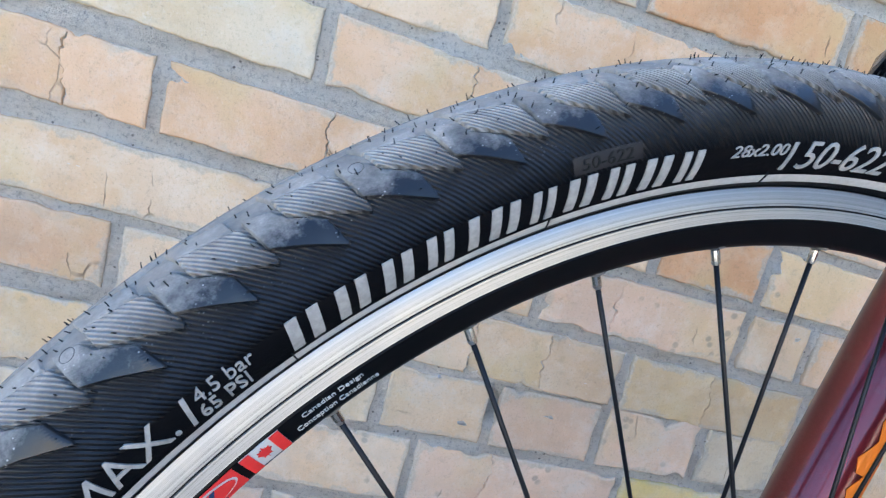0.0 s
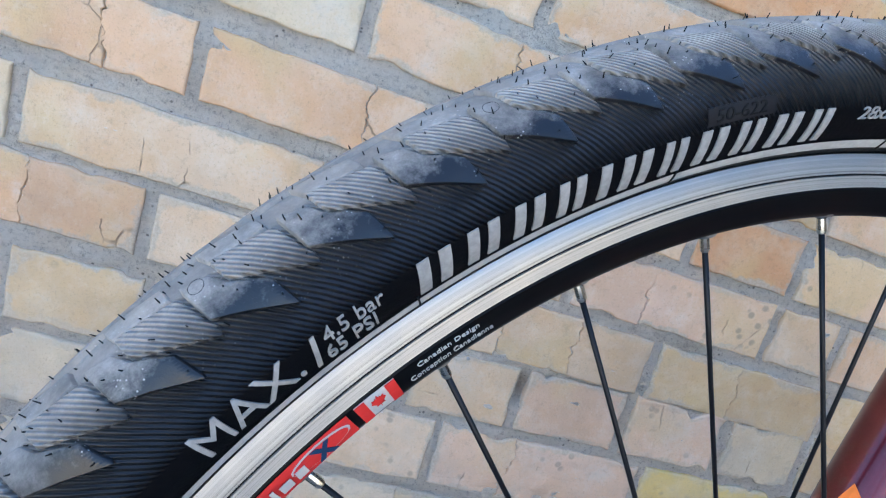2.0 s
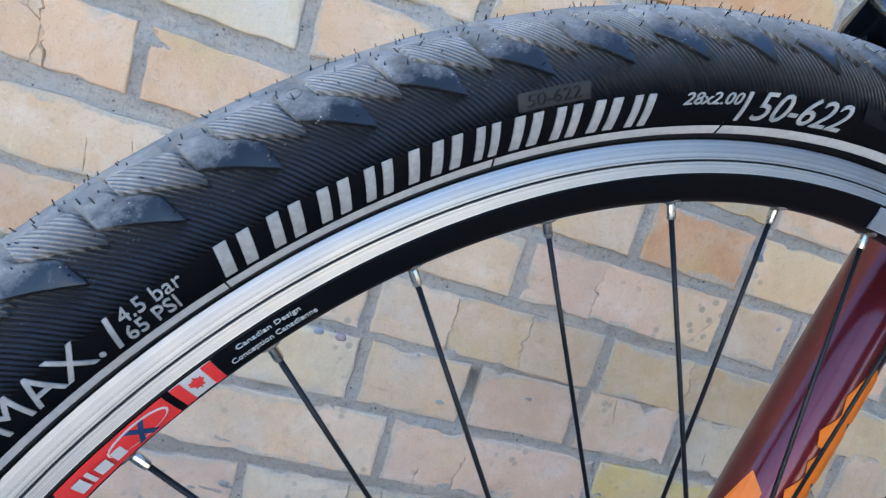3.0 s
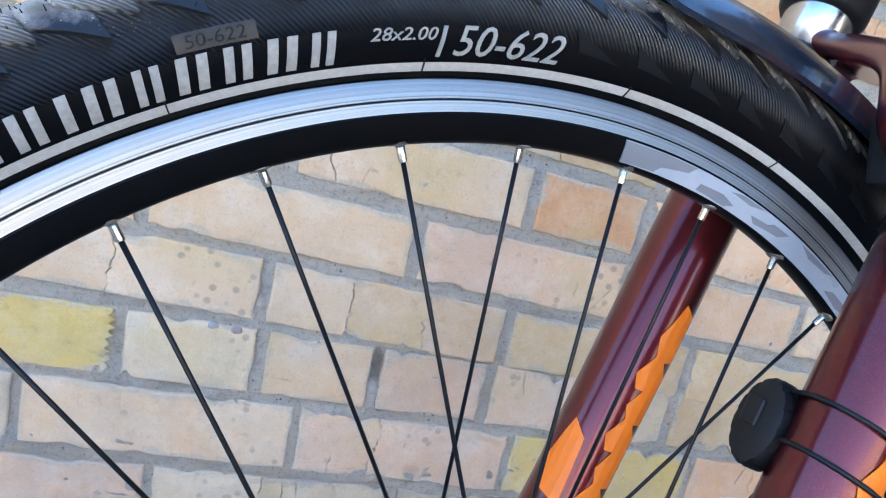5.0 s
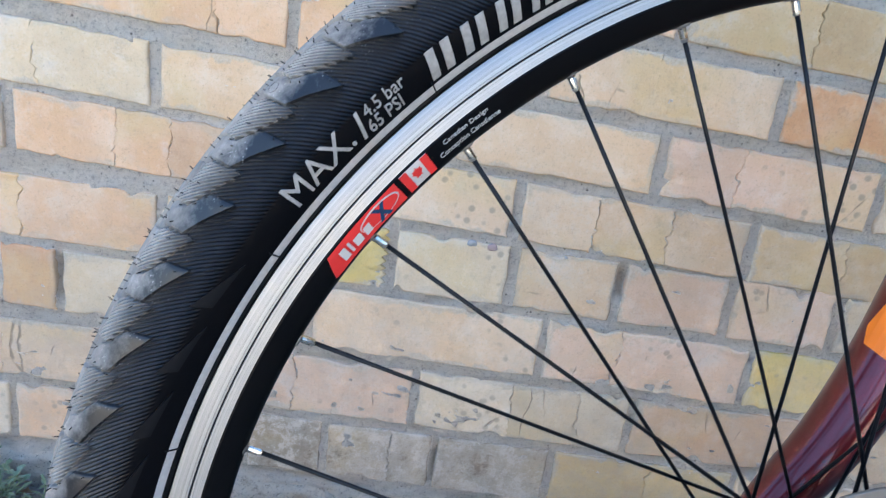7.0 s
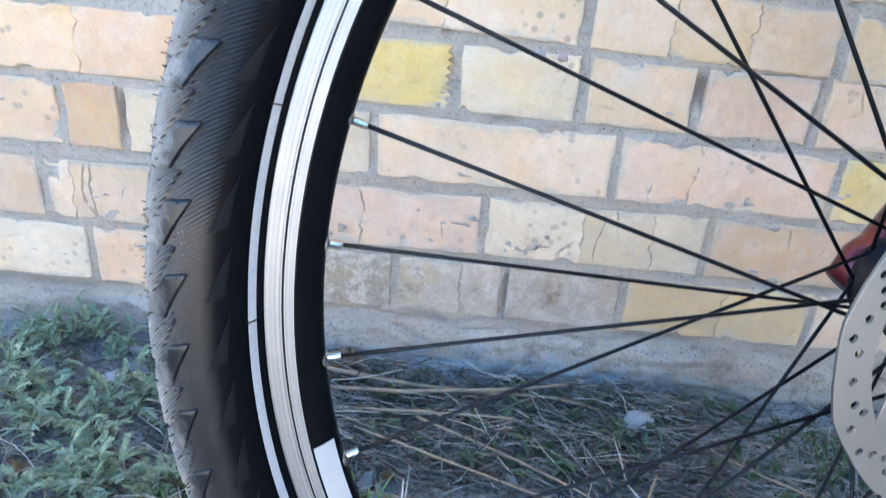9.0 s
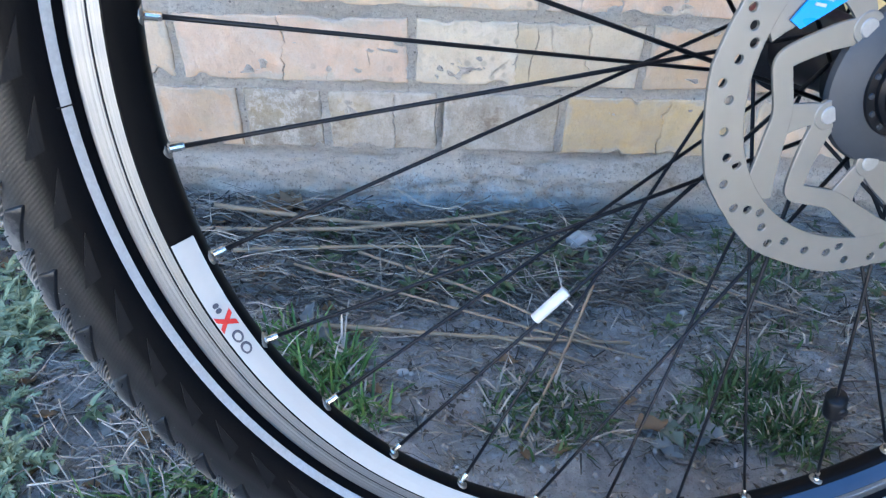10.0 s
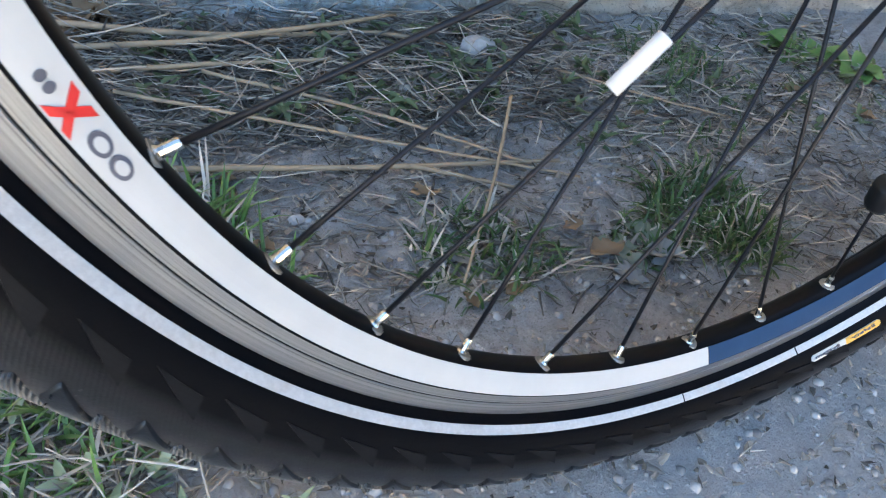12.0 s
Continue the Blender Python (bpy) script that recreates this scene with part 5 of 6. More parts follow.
def stick(points, r0, r1, sides=5):
    pts = [Vector(p) for p in points]
    verts, faces = [], []
    for i, p in enumerate(pts):
        d = (pts[min(i + 1, len(pts) - 1)] - pts[max(i - 1, 0)]).normalized()
        s = d.cross(Vector((0.13, 0.31, 0.94))).normalized()
        u = d.cross(s)
        r = r0 + (r1 - r0) * i / (len(pts) - 1)
        verts += [p + r * (math.cos(2 * math.pi * k / sides) * s + math.sin(2 * math.pi * k / sides) * u) for k in range(sides)]
    for i in range(len(pts) - 1):
        for k in range(sides):
            a, b = i * sides + k, i * sides + (k + 1) % sides
            faces.append((a, b, b + sides, a + sides))
    faces += [tuple(range(sides))[::-1], tuple(range((len(pts) - 1) * sides, len(pts) * sides))]
    return verts, faces


def tuft(x, y, spread, count, length, label, mat=GRASS, width=0.0025):
    metas, dry = [], []
    for _ in range(count):
        a, r = rng.uniform(0, 2 * math.pi), spread * math.sqrt(rng.random())
        bx, by = x + r * math.cos(a), y + r * math.sin(a)
        ln = length * rng.uniform(0.35, 1.35)
        (dry if rng.random() < 0.22 else metas).append(blade((bx, by, ground_z(bx, by) - 0.002), rng.uniform(0, 6.28), ln, width * rng.uniform(0.6, 1.3), rng.uniform(0.25, 1.45), rng.uniform(0.15, 0.75), 5))
    ob = thing("grass_tuft", joined("grass_tuft", metas, mat, True), label, "grass tuft", "grass tufts")
    part("withered_blade", joined("withered_blade", dry, STRAW, True), ob, "withered straw-coloured blades", "stuff")
    return ob


for x, y, s, n, ln in ((-0.285, 0.150, 0.040, 150, 0.062), (-0.245, 0.092, 0.030, 80, 0.050), (-0.322, 0.190, 0.020, 40, 0.045), (-0.360, -0.012, 0.060, 160, 0.055), (-0.345, 0.045, 0.030, 50, 0.05),
                       (-0.085, 0.096, 0.048, 120, 0.042), (-0.045, 0.088, 0.030, 45, 0.038), (0.118, 0.112, 0.048, 330, 0.050), (0.135, 0.075, 0.026, 90, 0.040), (0.045, 0.092, 0.026, 50, 0.036), (0.175, 0.205, 0.03, 25, 0.04), (0.21, 0.33, 0.05, 70, 0.06), (-0.47, -0.03, 0.05, 30, 0.05), (-0.47, 0.17, 0.03, 40, 0.05)):
    tuft(x, y, s, int(n * (2.1 if x < -0.2 else 2.6)), ln * (0.92 if x < -0.2 else 0.75), "small tuft of green grass blades in dry soil" if x < -0.2 else "low dark green grass tuft in dry soil", GRASS if x < -0.2 else DARKGRASS)


def feather_leaf(p, heading, rise, length):
    """A divided leaf: a thin rib with pairs of short narrow lobes and a forked tip."""
    d, side = Vector((math.cos(heading) * math.cos(rise), math.sin(heading) * math.cos(rise), math.sin(rise))), Vector((-math.sin(heading), math.cos(heading), 0))
    sag = Vector((0, 0, -0.22 * length))
    out = [stick([p, p + 0.5 * length * d + 0.3 * sag, p + 0.95 * length * d + sag], 0.0006, 0.0004, 3)]
    for k in range(6):
        t = 0.28 + 0.70 * k / 5
        q = p + length * t * d + sag * t * t
        for s in (-1, 1):
            a = heading + s * (1.05 - 0.5 * t) + rng.uniform(-0.2, 0.2)
            out.append(blade(q, a, length * (0.36 - 0.16 * t) * rng.uniform(0.8, 1.25), length * 0.105 * rng.uniform(0.8, 1.3), rise * 0.5 + rng.uniform(-0.1, 0.5), 0.25, 3, 0.5))
    return out


def herb(x, y, size, stems, label):
    """A low feathery grey-green herb: tufts of divided leaves on short stems."""
    root = Vector((x, y, ground_z(x, y)))
    plant = thing("herb_plant", None, label, "weed", "weeds by the wall", at=Matrix.Translation(root))
    for _ in range(int(stems * 0.65)):
        a, lean, h = rng.uniform(0, 2 * math.pi), rng.uniform(0.2, 1.0), size * rng.uniform(0.35, 0.85)
        d = Vector((math.cos(a) * math.sin(lean), math.sin(a) * math.sin(lean), math.cos(lean)))
        bx, by = x + rng.uniform(-0.45, 0.45) * size, y + rng.uniform(-0.45, 0.45) * size
        base = Vector((bx, by, ground_z(bx, by) - 0.002)) - root
        stem = part("stem", mesh_of("stem", *stick([base, base + d * h * 0.5, base + d * h], 0.0010, 0.0006, 4), HERB, True), plant)
        for i in range(8):
            leaf_parts = feather_leaf(base + d * h * (0.15 + 0.85 * i / 7), a + i * 2.4 + rng.uniform(-0.4, 0.4), rng.uniform(0.05, 1.1), size * rng.uniform(0.30, 0.52))
            part("leaf", joined("leaf", leaf_parts, HERB, True), stem)


for x, y, size, stems in ((-0.700, 0.300, 0.080, 11), (-0.735, 0.405, 0.060, 8), (-0.690, 0.400, 0.060, 8), (-0.600, 0.275, 0.075, 10), (-0.565, 0.195, 0.080, 12), (-0.500, 0.175, 0.070, 9), (-0.530, 0.105, 0.055, 7), (-0.505, 0.030, 0.060, 8), (-0.640, 0.400, 0.050, 6), (-0.80, 0.24, 0.07, 8), (-0.64, 0.17, 0.055, 6), (-0.565, 0.325, 0.05, 6), (-0.77, 0.36, 0.06, 7)):
    herb(x, y, size, stems, "feathery grey-green weed growing from dry soil")


def litter(name, count, box, mat, length, radius, label, cat, lift=0.010):
    metas = []
    for _ in range(count):
        x, y = rng.uniform(box[0], box[1]), rng.uniform(box[2], box[3])
        a, ln = rng.gauss(-0.15, 0.75) + (math.pi if rng.random() < 0.5 else 0), length * rng.uniform(0.3, 1.2)
        bend, up, drop = rng.gauss(0, 0.12), rng.random() ** 1.6 * lift, rng.uniform(-0.6, 0.6)
        pts = []
        for i in range(4):
            t = i / 3 - 0.5
            px, py = x + ln * t * math.cos(a) - bend * ln * t * t * math.sin(a), y + ln * t * math.sin(a) + bend * ln * t * t * math.cos(a)
            py = min(py, 0.447)
            pts.append((px, py, ground_z(px, py) + radius + up * (1 + drop * 2 * t)))
        r = radius * rng.uniform(0.5, 1.4)
        metas.append(stick(pts, r, r * 0.6, 4))
    return thing(name, joined(name, metas, mat, True), label, cat, kind="stuff")


litter("dry_straw", 150, (-0.54, 0.06, 0.26, 0.445), STRAW, 0.12, 0.0009, "matted dry straw stalks along the wall footing", "straw", 0.030)
litter("dry_straw", 560, (-0.54, 0.12, 0.25, 0.450), STRAW, 0.065, 0.00055, "short broken straw along the wall footing", "straw", 0.024)
litter("dark_straw", 1900, (-0.54, 0.08, 0.24, 0.450), DARKSTRAW, 0.045, 0.0010, "matted dark grey-brown stalks along the footing", "straw", 0.016)
litter("dark_straw", 330, (0.06, 0.48, 0.22, 0.450), DARKSTRAW, 0.035, 0.0009, "scattered dark stalks along the footing", "straw", 0.008)
litter("dry_straw", 480, (0.04, 0.48, 0.20, 0.450), STRAW, 0.055, 0.0008, "scattered pale straw along the footing", "straw", 0.010)
litter("dry_straw", 420, (-0.45, 0.42, 0.06, 0.32), STRAW, 0.055, 0.0006, "loose dry straw stalks on bare soil", "straw", 0.010)
litter("dark_straw", 1500, (-0.45, 0.42, 0.04, 0.30), DARKSTRAW, 0.026, 0.0008, "short dark stalks on bare soil", "straw", 0.005)
litter("dry_straw", 420, (-0.95, -0.28, -0.14, 0.42), STRAW, 0.055, 0.0006, "loose dry straw stalks among weeds", "straw", 0.014)
litter("dark_straw", 900, (-0.95, -0.28, -0.14, 0.42), DARKSTRAW, 0.035, 0.0008, "short dark stalks among weeds", "straw", 0.010)
litter("dry_straw", 310, (-0.45, 0.30, -0.20, 0.10), STRAW, 0.028, 0.0004, "fine straw bits on trodden soil", "straw", 0.003)


litter("dry_straw", 700, (-0.72, -0.33, -0.12, 0.22), STRAW, 0.05, 0.0007, "tangled pale straw among weeds beside the tyre", "straw", 0.026)
litter("dry_straw", 330, (-0.46, -0.27, -0.12, 0.07), STRAW, 0.045, 0.0008, "tangled pale straw among weeds beside the tyre", "straw", 0.030)


CRUMB = plant_mat("leaf_crumbs", (0.035, 0.027, 0.020), (0.36, 0.31, 0.25), (0.10, 0.08, 0.06), 0.9)


def crumbs():
    """Bits of broken leaf and bark strewn over the soil."""
    metas = []
    for i in range(8000):
        x, y = rng.uniform(-0.85, 0.46), rng.uniform(-0.12, 0.42)
        y = y if i % 3 else 0.09 + 0.6 * max(y, 0.0)
        metas.append(blade((x, y, ground_z(x, y) + 0.0012), rng.uniform(0, 6.28), rng.uniform(0.002, 0.009) * (1.6 if rng.random() < 0.06 else 1), rng.uniform(0.0015, 0.0045), rng.uniform(-0.1, 0.5), rng.uniform(-0.2, 0.3), 2, rng.uniform(-0.6, 0.6)))
    return joined("leaf_crumbs", metas, CRUMB)


thing("leaf_crumbs", crumbs(), "broken leaf and bark crumbs strewn on soil", "leaf litter", kind="stuff")


def low_weeds(count, box, size, mat, label):
    """Small creeping leaves between the stalks."""
    metas = []
    for _ in range(count):
        x, y = rng.uniform(box[0], box[1]), rng.uniform(box[2], box[3])
        z = ground_z(x, y)
        for _ in range(rng.randint(3, 7)):
            metas.append(blade((x, y, z + rng.uniform(0, 0.018)), rng.uniform(0, 6.28), size * rng.uniform(0.5, 1.3), size * rng.uniform(0.22, 0.40), rng.uniform(-0.05, 0.8), rng.uniform(0.1, 0.5), 3, 0.5))
    return thing("low_weeds", joined("low_weeds", metas, mat, True), label, "weeds", kind="stuff")


low_weeds(95, (-0.32, 0.14, 0.25, 0.43), 0.018, DARKLEAF, "dark green creeping weed leaves between dry stalks")
low_weeds(80, (0.05, 0.46, 0.20, 0.43), 0.013, DARKLEAF, "dark green creeping weed leaves between dry stalks")
low_weeds(60, (-0.92, -0.42, 0.0, 0.42), 0.014, DARKLEAF, "dark green creeping weed leaves between dry stalks")
low_weeds(45, (-0.92, -0.42, 0.0, 0.44), 0.015, HERB, "grey-green creeping weed leaves by the wall")
low_weeds(60, (-0.50, -0.22, -0.10, 0.06), 0.015, HERB, "grey-green creeping weed leaves on trodden soil")

for pts, r in (([(-0.44, 0.398, 0.022), (-0.25, 0.392, 0.020), (-0.10, 0.40, 0.014), (-0.02, 0.385, 0.008)], 0.0032), ([(-0.47, 0.360, 0.016), (-0.30, 0.372, 0.024), (-0.16, 0.392, 0.022), (-0.07, 0.43, 0.016)], 0.0030),
               ([(-0.40, 0.318, 0.012), (-0.27, 0.338, 0.018), (-0.15, 0.342, 0.016)], 0.0026), ([(-0.262, 0.330, 0.020), (-0.14, 0.262, 0.012), (-0.012, 0.190, 0.004)], 0.0018),
               ([(-0.33, 0.300, 0.012), (-0.14, 0.228, 0.010), (0.03, 0.170, 0.004)], 0.0017), ([(-0.012, 0.245, 0.034), (-0.055, 0.155, 0.018), (-0.104, 0.066, 0.006)], 0.0017),
               ([(-0.30, 0.205, 0.010), (-0.13, 0.196, 0.008), (0.02, 0.192, 0.004)], 0.0026), ([(-0.11, 0.195, 0.008), (-0.03, 0.166, 0.004)], 0.0022), ([(0.05, 0.345, 0.010), (0.14, 0.275, 0.010), (0.22, 0.235, 0.006)], 0.0015)):
    line = bezier([(x, y, ground_z(x, y) + z + r * 0.6) for x, y, z in pts], 14)
    line = [Vector((p.x, p.y, p.z + 0.0015 * fbm(p.x, p.y, 4.4, 60, 2))) for p in line]
    thing("dry_stalk", mesh_of("dry_stalk", *stick(line, r, r * 0.65, 7), TWIG, True), "long brown dry stalk lying on the soil", "stalk", "dry stalks")


def dead_leaf(x, y, size, heading, tilt):
    """A withered leaf: pointed, ragged along its margin, folded at the midrib and curled at the tip."""
    verts, faces, n = [], [], 13
    slim, curl, fold, wave = rng.uniform(0.24, 0.36), rng.uniform(0.1, 0.7), rng.uniform(0.25, 0.9), rng.uniform(0, 6.28)
    for i in range(n):
        t = i / (n - 1)
        for s, f in ((-1, 1.0), (-0.5, 0.4), (0, 0.0), (0.5, 0.4), (1, 1.0)):
            w = size * slim * math.sin(math.pi * min(1.0, t ** 0.8 * 0.96 + 0.02)) ** 1.15 * (1 + 0.22 * math.sin(17 * t + wave + 2 * s) + 0.14 * math.sin(31 * t + 3 * wave))
            verts.append((size * (t - 0.5), w * s + size * 0.06 * math.sin(4 * t + wave), w * fold * f + size * curl * max(0.0, t - 0.35) ** 2 + size * 0.04 * math.sin(9 * t + 3 * s + wave)))
    me = mesh_of("dead_leaf", verts, [tuple(reversed(f)) for f in grid_faces(n, 5)], DEADLEAF if rng.random() < 0.65 else BROWNLEAF, True)
    ob = thing("dead_leaf", me, "curled grey-brown dead leaf on dry soil", "leaf", "fallen leaves", at=Matrix.Translation((x, y, ground_z(x, y) + 0.003 + 0.25 * size * abs(math.sin(tilt)))) @ Matrix.Rotation(heading, 4, "Z") @ Matrix.Rotation(tilt, 4, "Y"))
    return ob


for x, y, s, h, t in ((-0.303, 0.225, 0.034, 1.0, -0.8), (-0.288, 0.200, 0.028, 2.2, -0.5), (0.010, 0.080, 0.030, 0.3, 0.1), (0.058, 0.074, 0.034, -0.4, 0.1), (-0.345, 0.262, 0.026, 0.5, 0.4), (-0.155, 0.245, 0.022, 1.8, 0.2), (0.02, 0.255, 0.020, 0.8, 0.3), (-0.40, 0.39, 0.022, 2.5, 0.3)):
    dead_leaf(x, y, s, h, t)
for _ in range(80):
    dead_leaf(rng.uniform(-0.55, 0.42), rng.uniform(0.05, 0.42), rng.uniform(0.010, 0.026), rng.uniform(0, 6.28), rng.uniform(-0.3, 0.3))
for _ in range(150):
    dead_leaf(rng.uniform(-0.90, -0.36), rng.uniform(-0.06, 0.42), rng.uniform(0.010, 0.030), rng.uniform(0, 6.28), rng.uniform(-0.35, 0.35))


def broad_leaf(base, heading, size, rise, lobes=0):
    """One broad weed leaf on a short stalk: arched blade with a folded midrib and uneven margin."""
    n, rows = 9, (-1.0, -0.5, 0.0, 0.5, 1.0)
    verts = []
    for i in range(n):
        t = i / (n - 1)
        w = size * 0.30 * math.sin(math.pi * min(1.0, 0.06 + 0.92 * t)) ** 0.75 * (1 + 0.28 * math.sin(lobes * 6.28 * t) if lobes else 1)
        for f in rows:
            along = size * t
            x, y = along * math.cos(rise), w * f
            z = along * math.sin(rise) - 0.45 * size * t * t * (0.4 + math.sin(rise)) + 0.30 * w * abs(f) + 0.04 * size * math.sin(8 * t + 3 * f)
            verts.append((base[0] + x * math.cos(heading) - y * math.sin(heading), base[1] + x * math.sin(heading) + y * math.cos(heading), base[2] + z))
    return verts, [tuple(reversed(f)) for f in grid_faces(n, len(rows))]


def broad_weed(x, y, count, size, mat, label, lobes=0, rise=(0.2, 0.9)):
    ob = thing("broadleaf_weed", None, label, "weed", "broad-leaved weeds", at=Matrix.Translation((x, y, ground_z(x, y))))
    for k in range(count):
        a = k * 2.4 + rng.uniform(-0.4, 0.4)
        verts, faces = broad_leaf((0.003 * math.cos(a), 0.003 * math.sin(a), 0.0), a, size * rng.uniform(0.6, 1.15), rng.uniform(*rise), lobes)
        part("leaf", mesh_of("leaf", verts, faces, mat, True), ob)
    return ob


for x, y, n, size in ((-0.70, 0.31, 10, 0.036), (-0.585, 0.245, 9, 0.030), (-0.64, 0.405, 8, 0.030), (-0.50, 0.175, 7, 0.024), (-0.725, 0.405, 9, 0.032), (-0.77, 0.345, 9, 0.034), (-0.665, 0.255, 7, 0.028)):
    broad_weed(x, y, n, size, HERB, "grey-green weed with lobed leaves by the wall", 4, (0.15, 1.1))
broad_weed(0.392, 0.350, 11, 0.050, GRASS, "fresh green broad-leaved weed by the footing")
broad_weed(0.420, 0.300, 8, 0.040, GRASS, "fresh green broad-leaved weed by the footing")
broad_weed(-0.124, 0.286, 12, 0.034, DARKLEAF, "flat dark green rosette with lobed leaves", 3, (0.05, 0.35))
broad_weed(-0.070, 0.300, 9, 0.028, DARKLEAF, "flat dark green rosette with lobed leaves", 3, (0.05, 0.35))
broad_weed(0.055, 0.088, 8, 0.026, DULLLEAF, "low dusty grey-green rosette of broad leaves", 2, (0.05, 0.4))
broad_weed(0.020, 0.082, 6, 0.022, DULLLEAF, "low dusty grey-green rosette of broad leaves", 2, (0.05, 0.4))
broad_weed(-0.368, 0.428, 20, 0.042, BROWNLEAF, "withered brown curled leaves against the footing", 2, (0.1, 1.3))
broad_weed(-0.345, 0.420, 12, 0.032, BROWNLEAF, "withered brown curled leaves against the footing", 2, (0.1, 1.3))


def stone_mesh(seed, sx, sy, sz, mat=STONE):
    bm = bmesh.new()
    bmesh.ops.create_icosphere(bm, subdivisions=3, radius=1.0)
    for v in bm.verts:
        k = 1 + 0.28 * noise.noise(v.co * 1.3 + Vector((seed, 0, 0))) + 0.08 * noise.noise(v.co * 4 + Vector((0, seed, 0)))
        v.co = Vector((v.co.x * sx * k, v.co.y * sy * k, v.co.z * sz * k))
    me = bpy.data.meshes.new("stone")
    bm.to_mesh(me)
    bm.free()
    me.materials.append(mat)
    me.polygons.foreach_set("use_smooth", [True] * len(me.polygons))
    return me


for i, (x, y, s) in enumerate(((0.006, 0.372, 0.020), (0.146, 0.284, 0.0035), (-0.26, 0.405, 0.010), (-0.365, 0.375, 0.008), (-0.205, 0.150, 0.006), (0.09, 0.245, 0.005), (-0.09, 0.30, 0.006), (0.155, -0.16, 0.009), (-0.62, 0.35, 0.014))):
    thing("stone", stone_mesh(i * 3.7, s, s * 0.8, s * 0.6), "small pale rounded stone on the soil", "stone", "loose stones", at=Matrix.Translation((x, y, ground_z(x, y) + s * (0.55 if s > 0.015 else 0.3))))


def gravel():
    metas = []
    for i in range(11000):
        x, y = rng.uniform(-0.9, 0.5), rng.uniform(-0.32, 0.42) if i % 2 else rng.uniform(-0.34, 0.06)
        s = 0.0007 + 0.0034 * rng.random() ** 4
        c = Vector((x, y, ground_z(x, y) + 0.2 * s))
        turn = rng.uniform(0, 6.28)
        v = [c + Vector((s * rng.uniform(0.7, 1.2) * math.cos(turn + k * 1.2566), s * rng.uniform(0.7, 1.2) * math.sin(turn + k * 1.2566), s * rng.uniform(-0.3, 0.1))) for k in range(5)]
        v += [c + Vector((0.6 * s * rng.uniform(0.7, 1.2) * math.cos(turn + 0.6 + k * 1.2566), 0.6 * s * rng.uniform(0.7, 1.2) * math.sin(turn + 0.6 + k * 1.2566), s * rng.uniform(0.35, 0.65))) for k in range(5)]
        metas.append((v, [(k, (k + 1) % 5, 5 + k) for k in range(5)] + [((k + 1) % 5, 5 + (k + 1) % 5, 5 + k) for k in range(5)] + [(5, 6, 7, 8, 9)]))
    return joined("gravel", metas, GRAVEL, True)


thing("gravel", gravel(), "scattered fine gravel and soil crumbs", "gravel", kind="stuff")

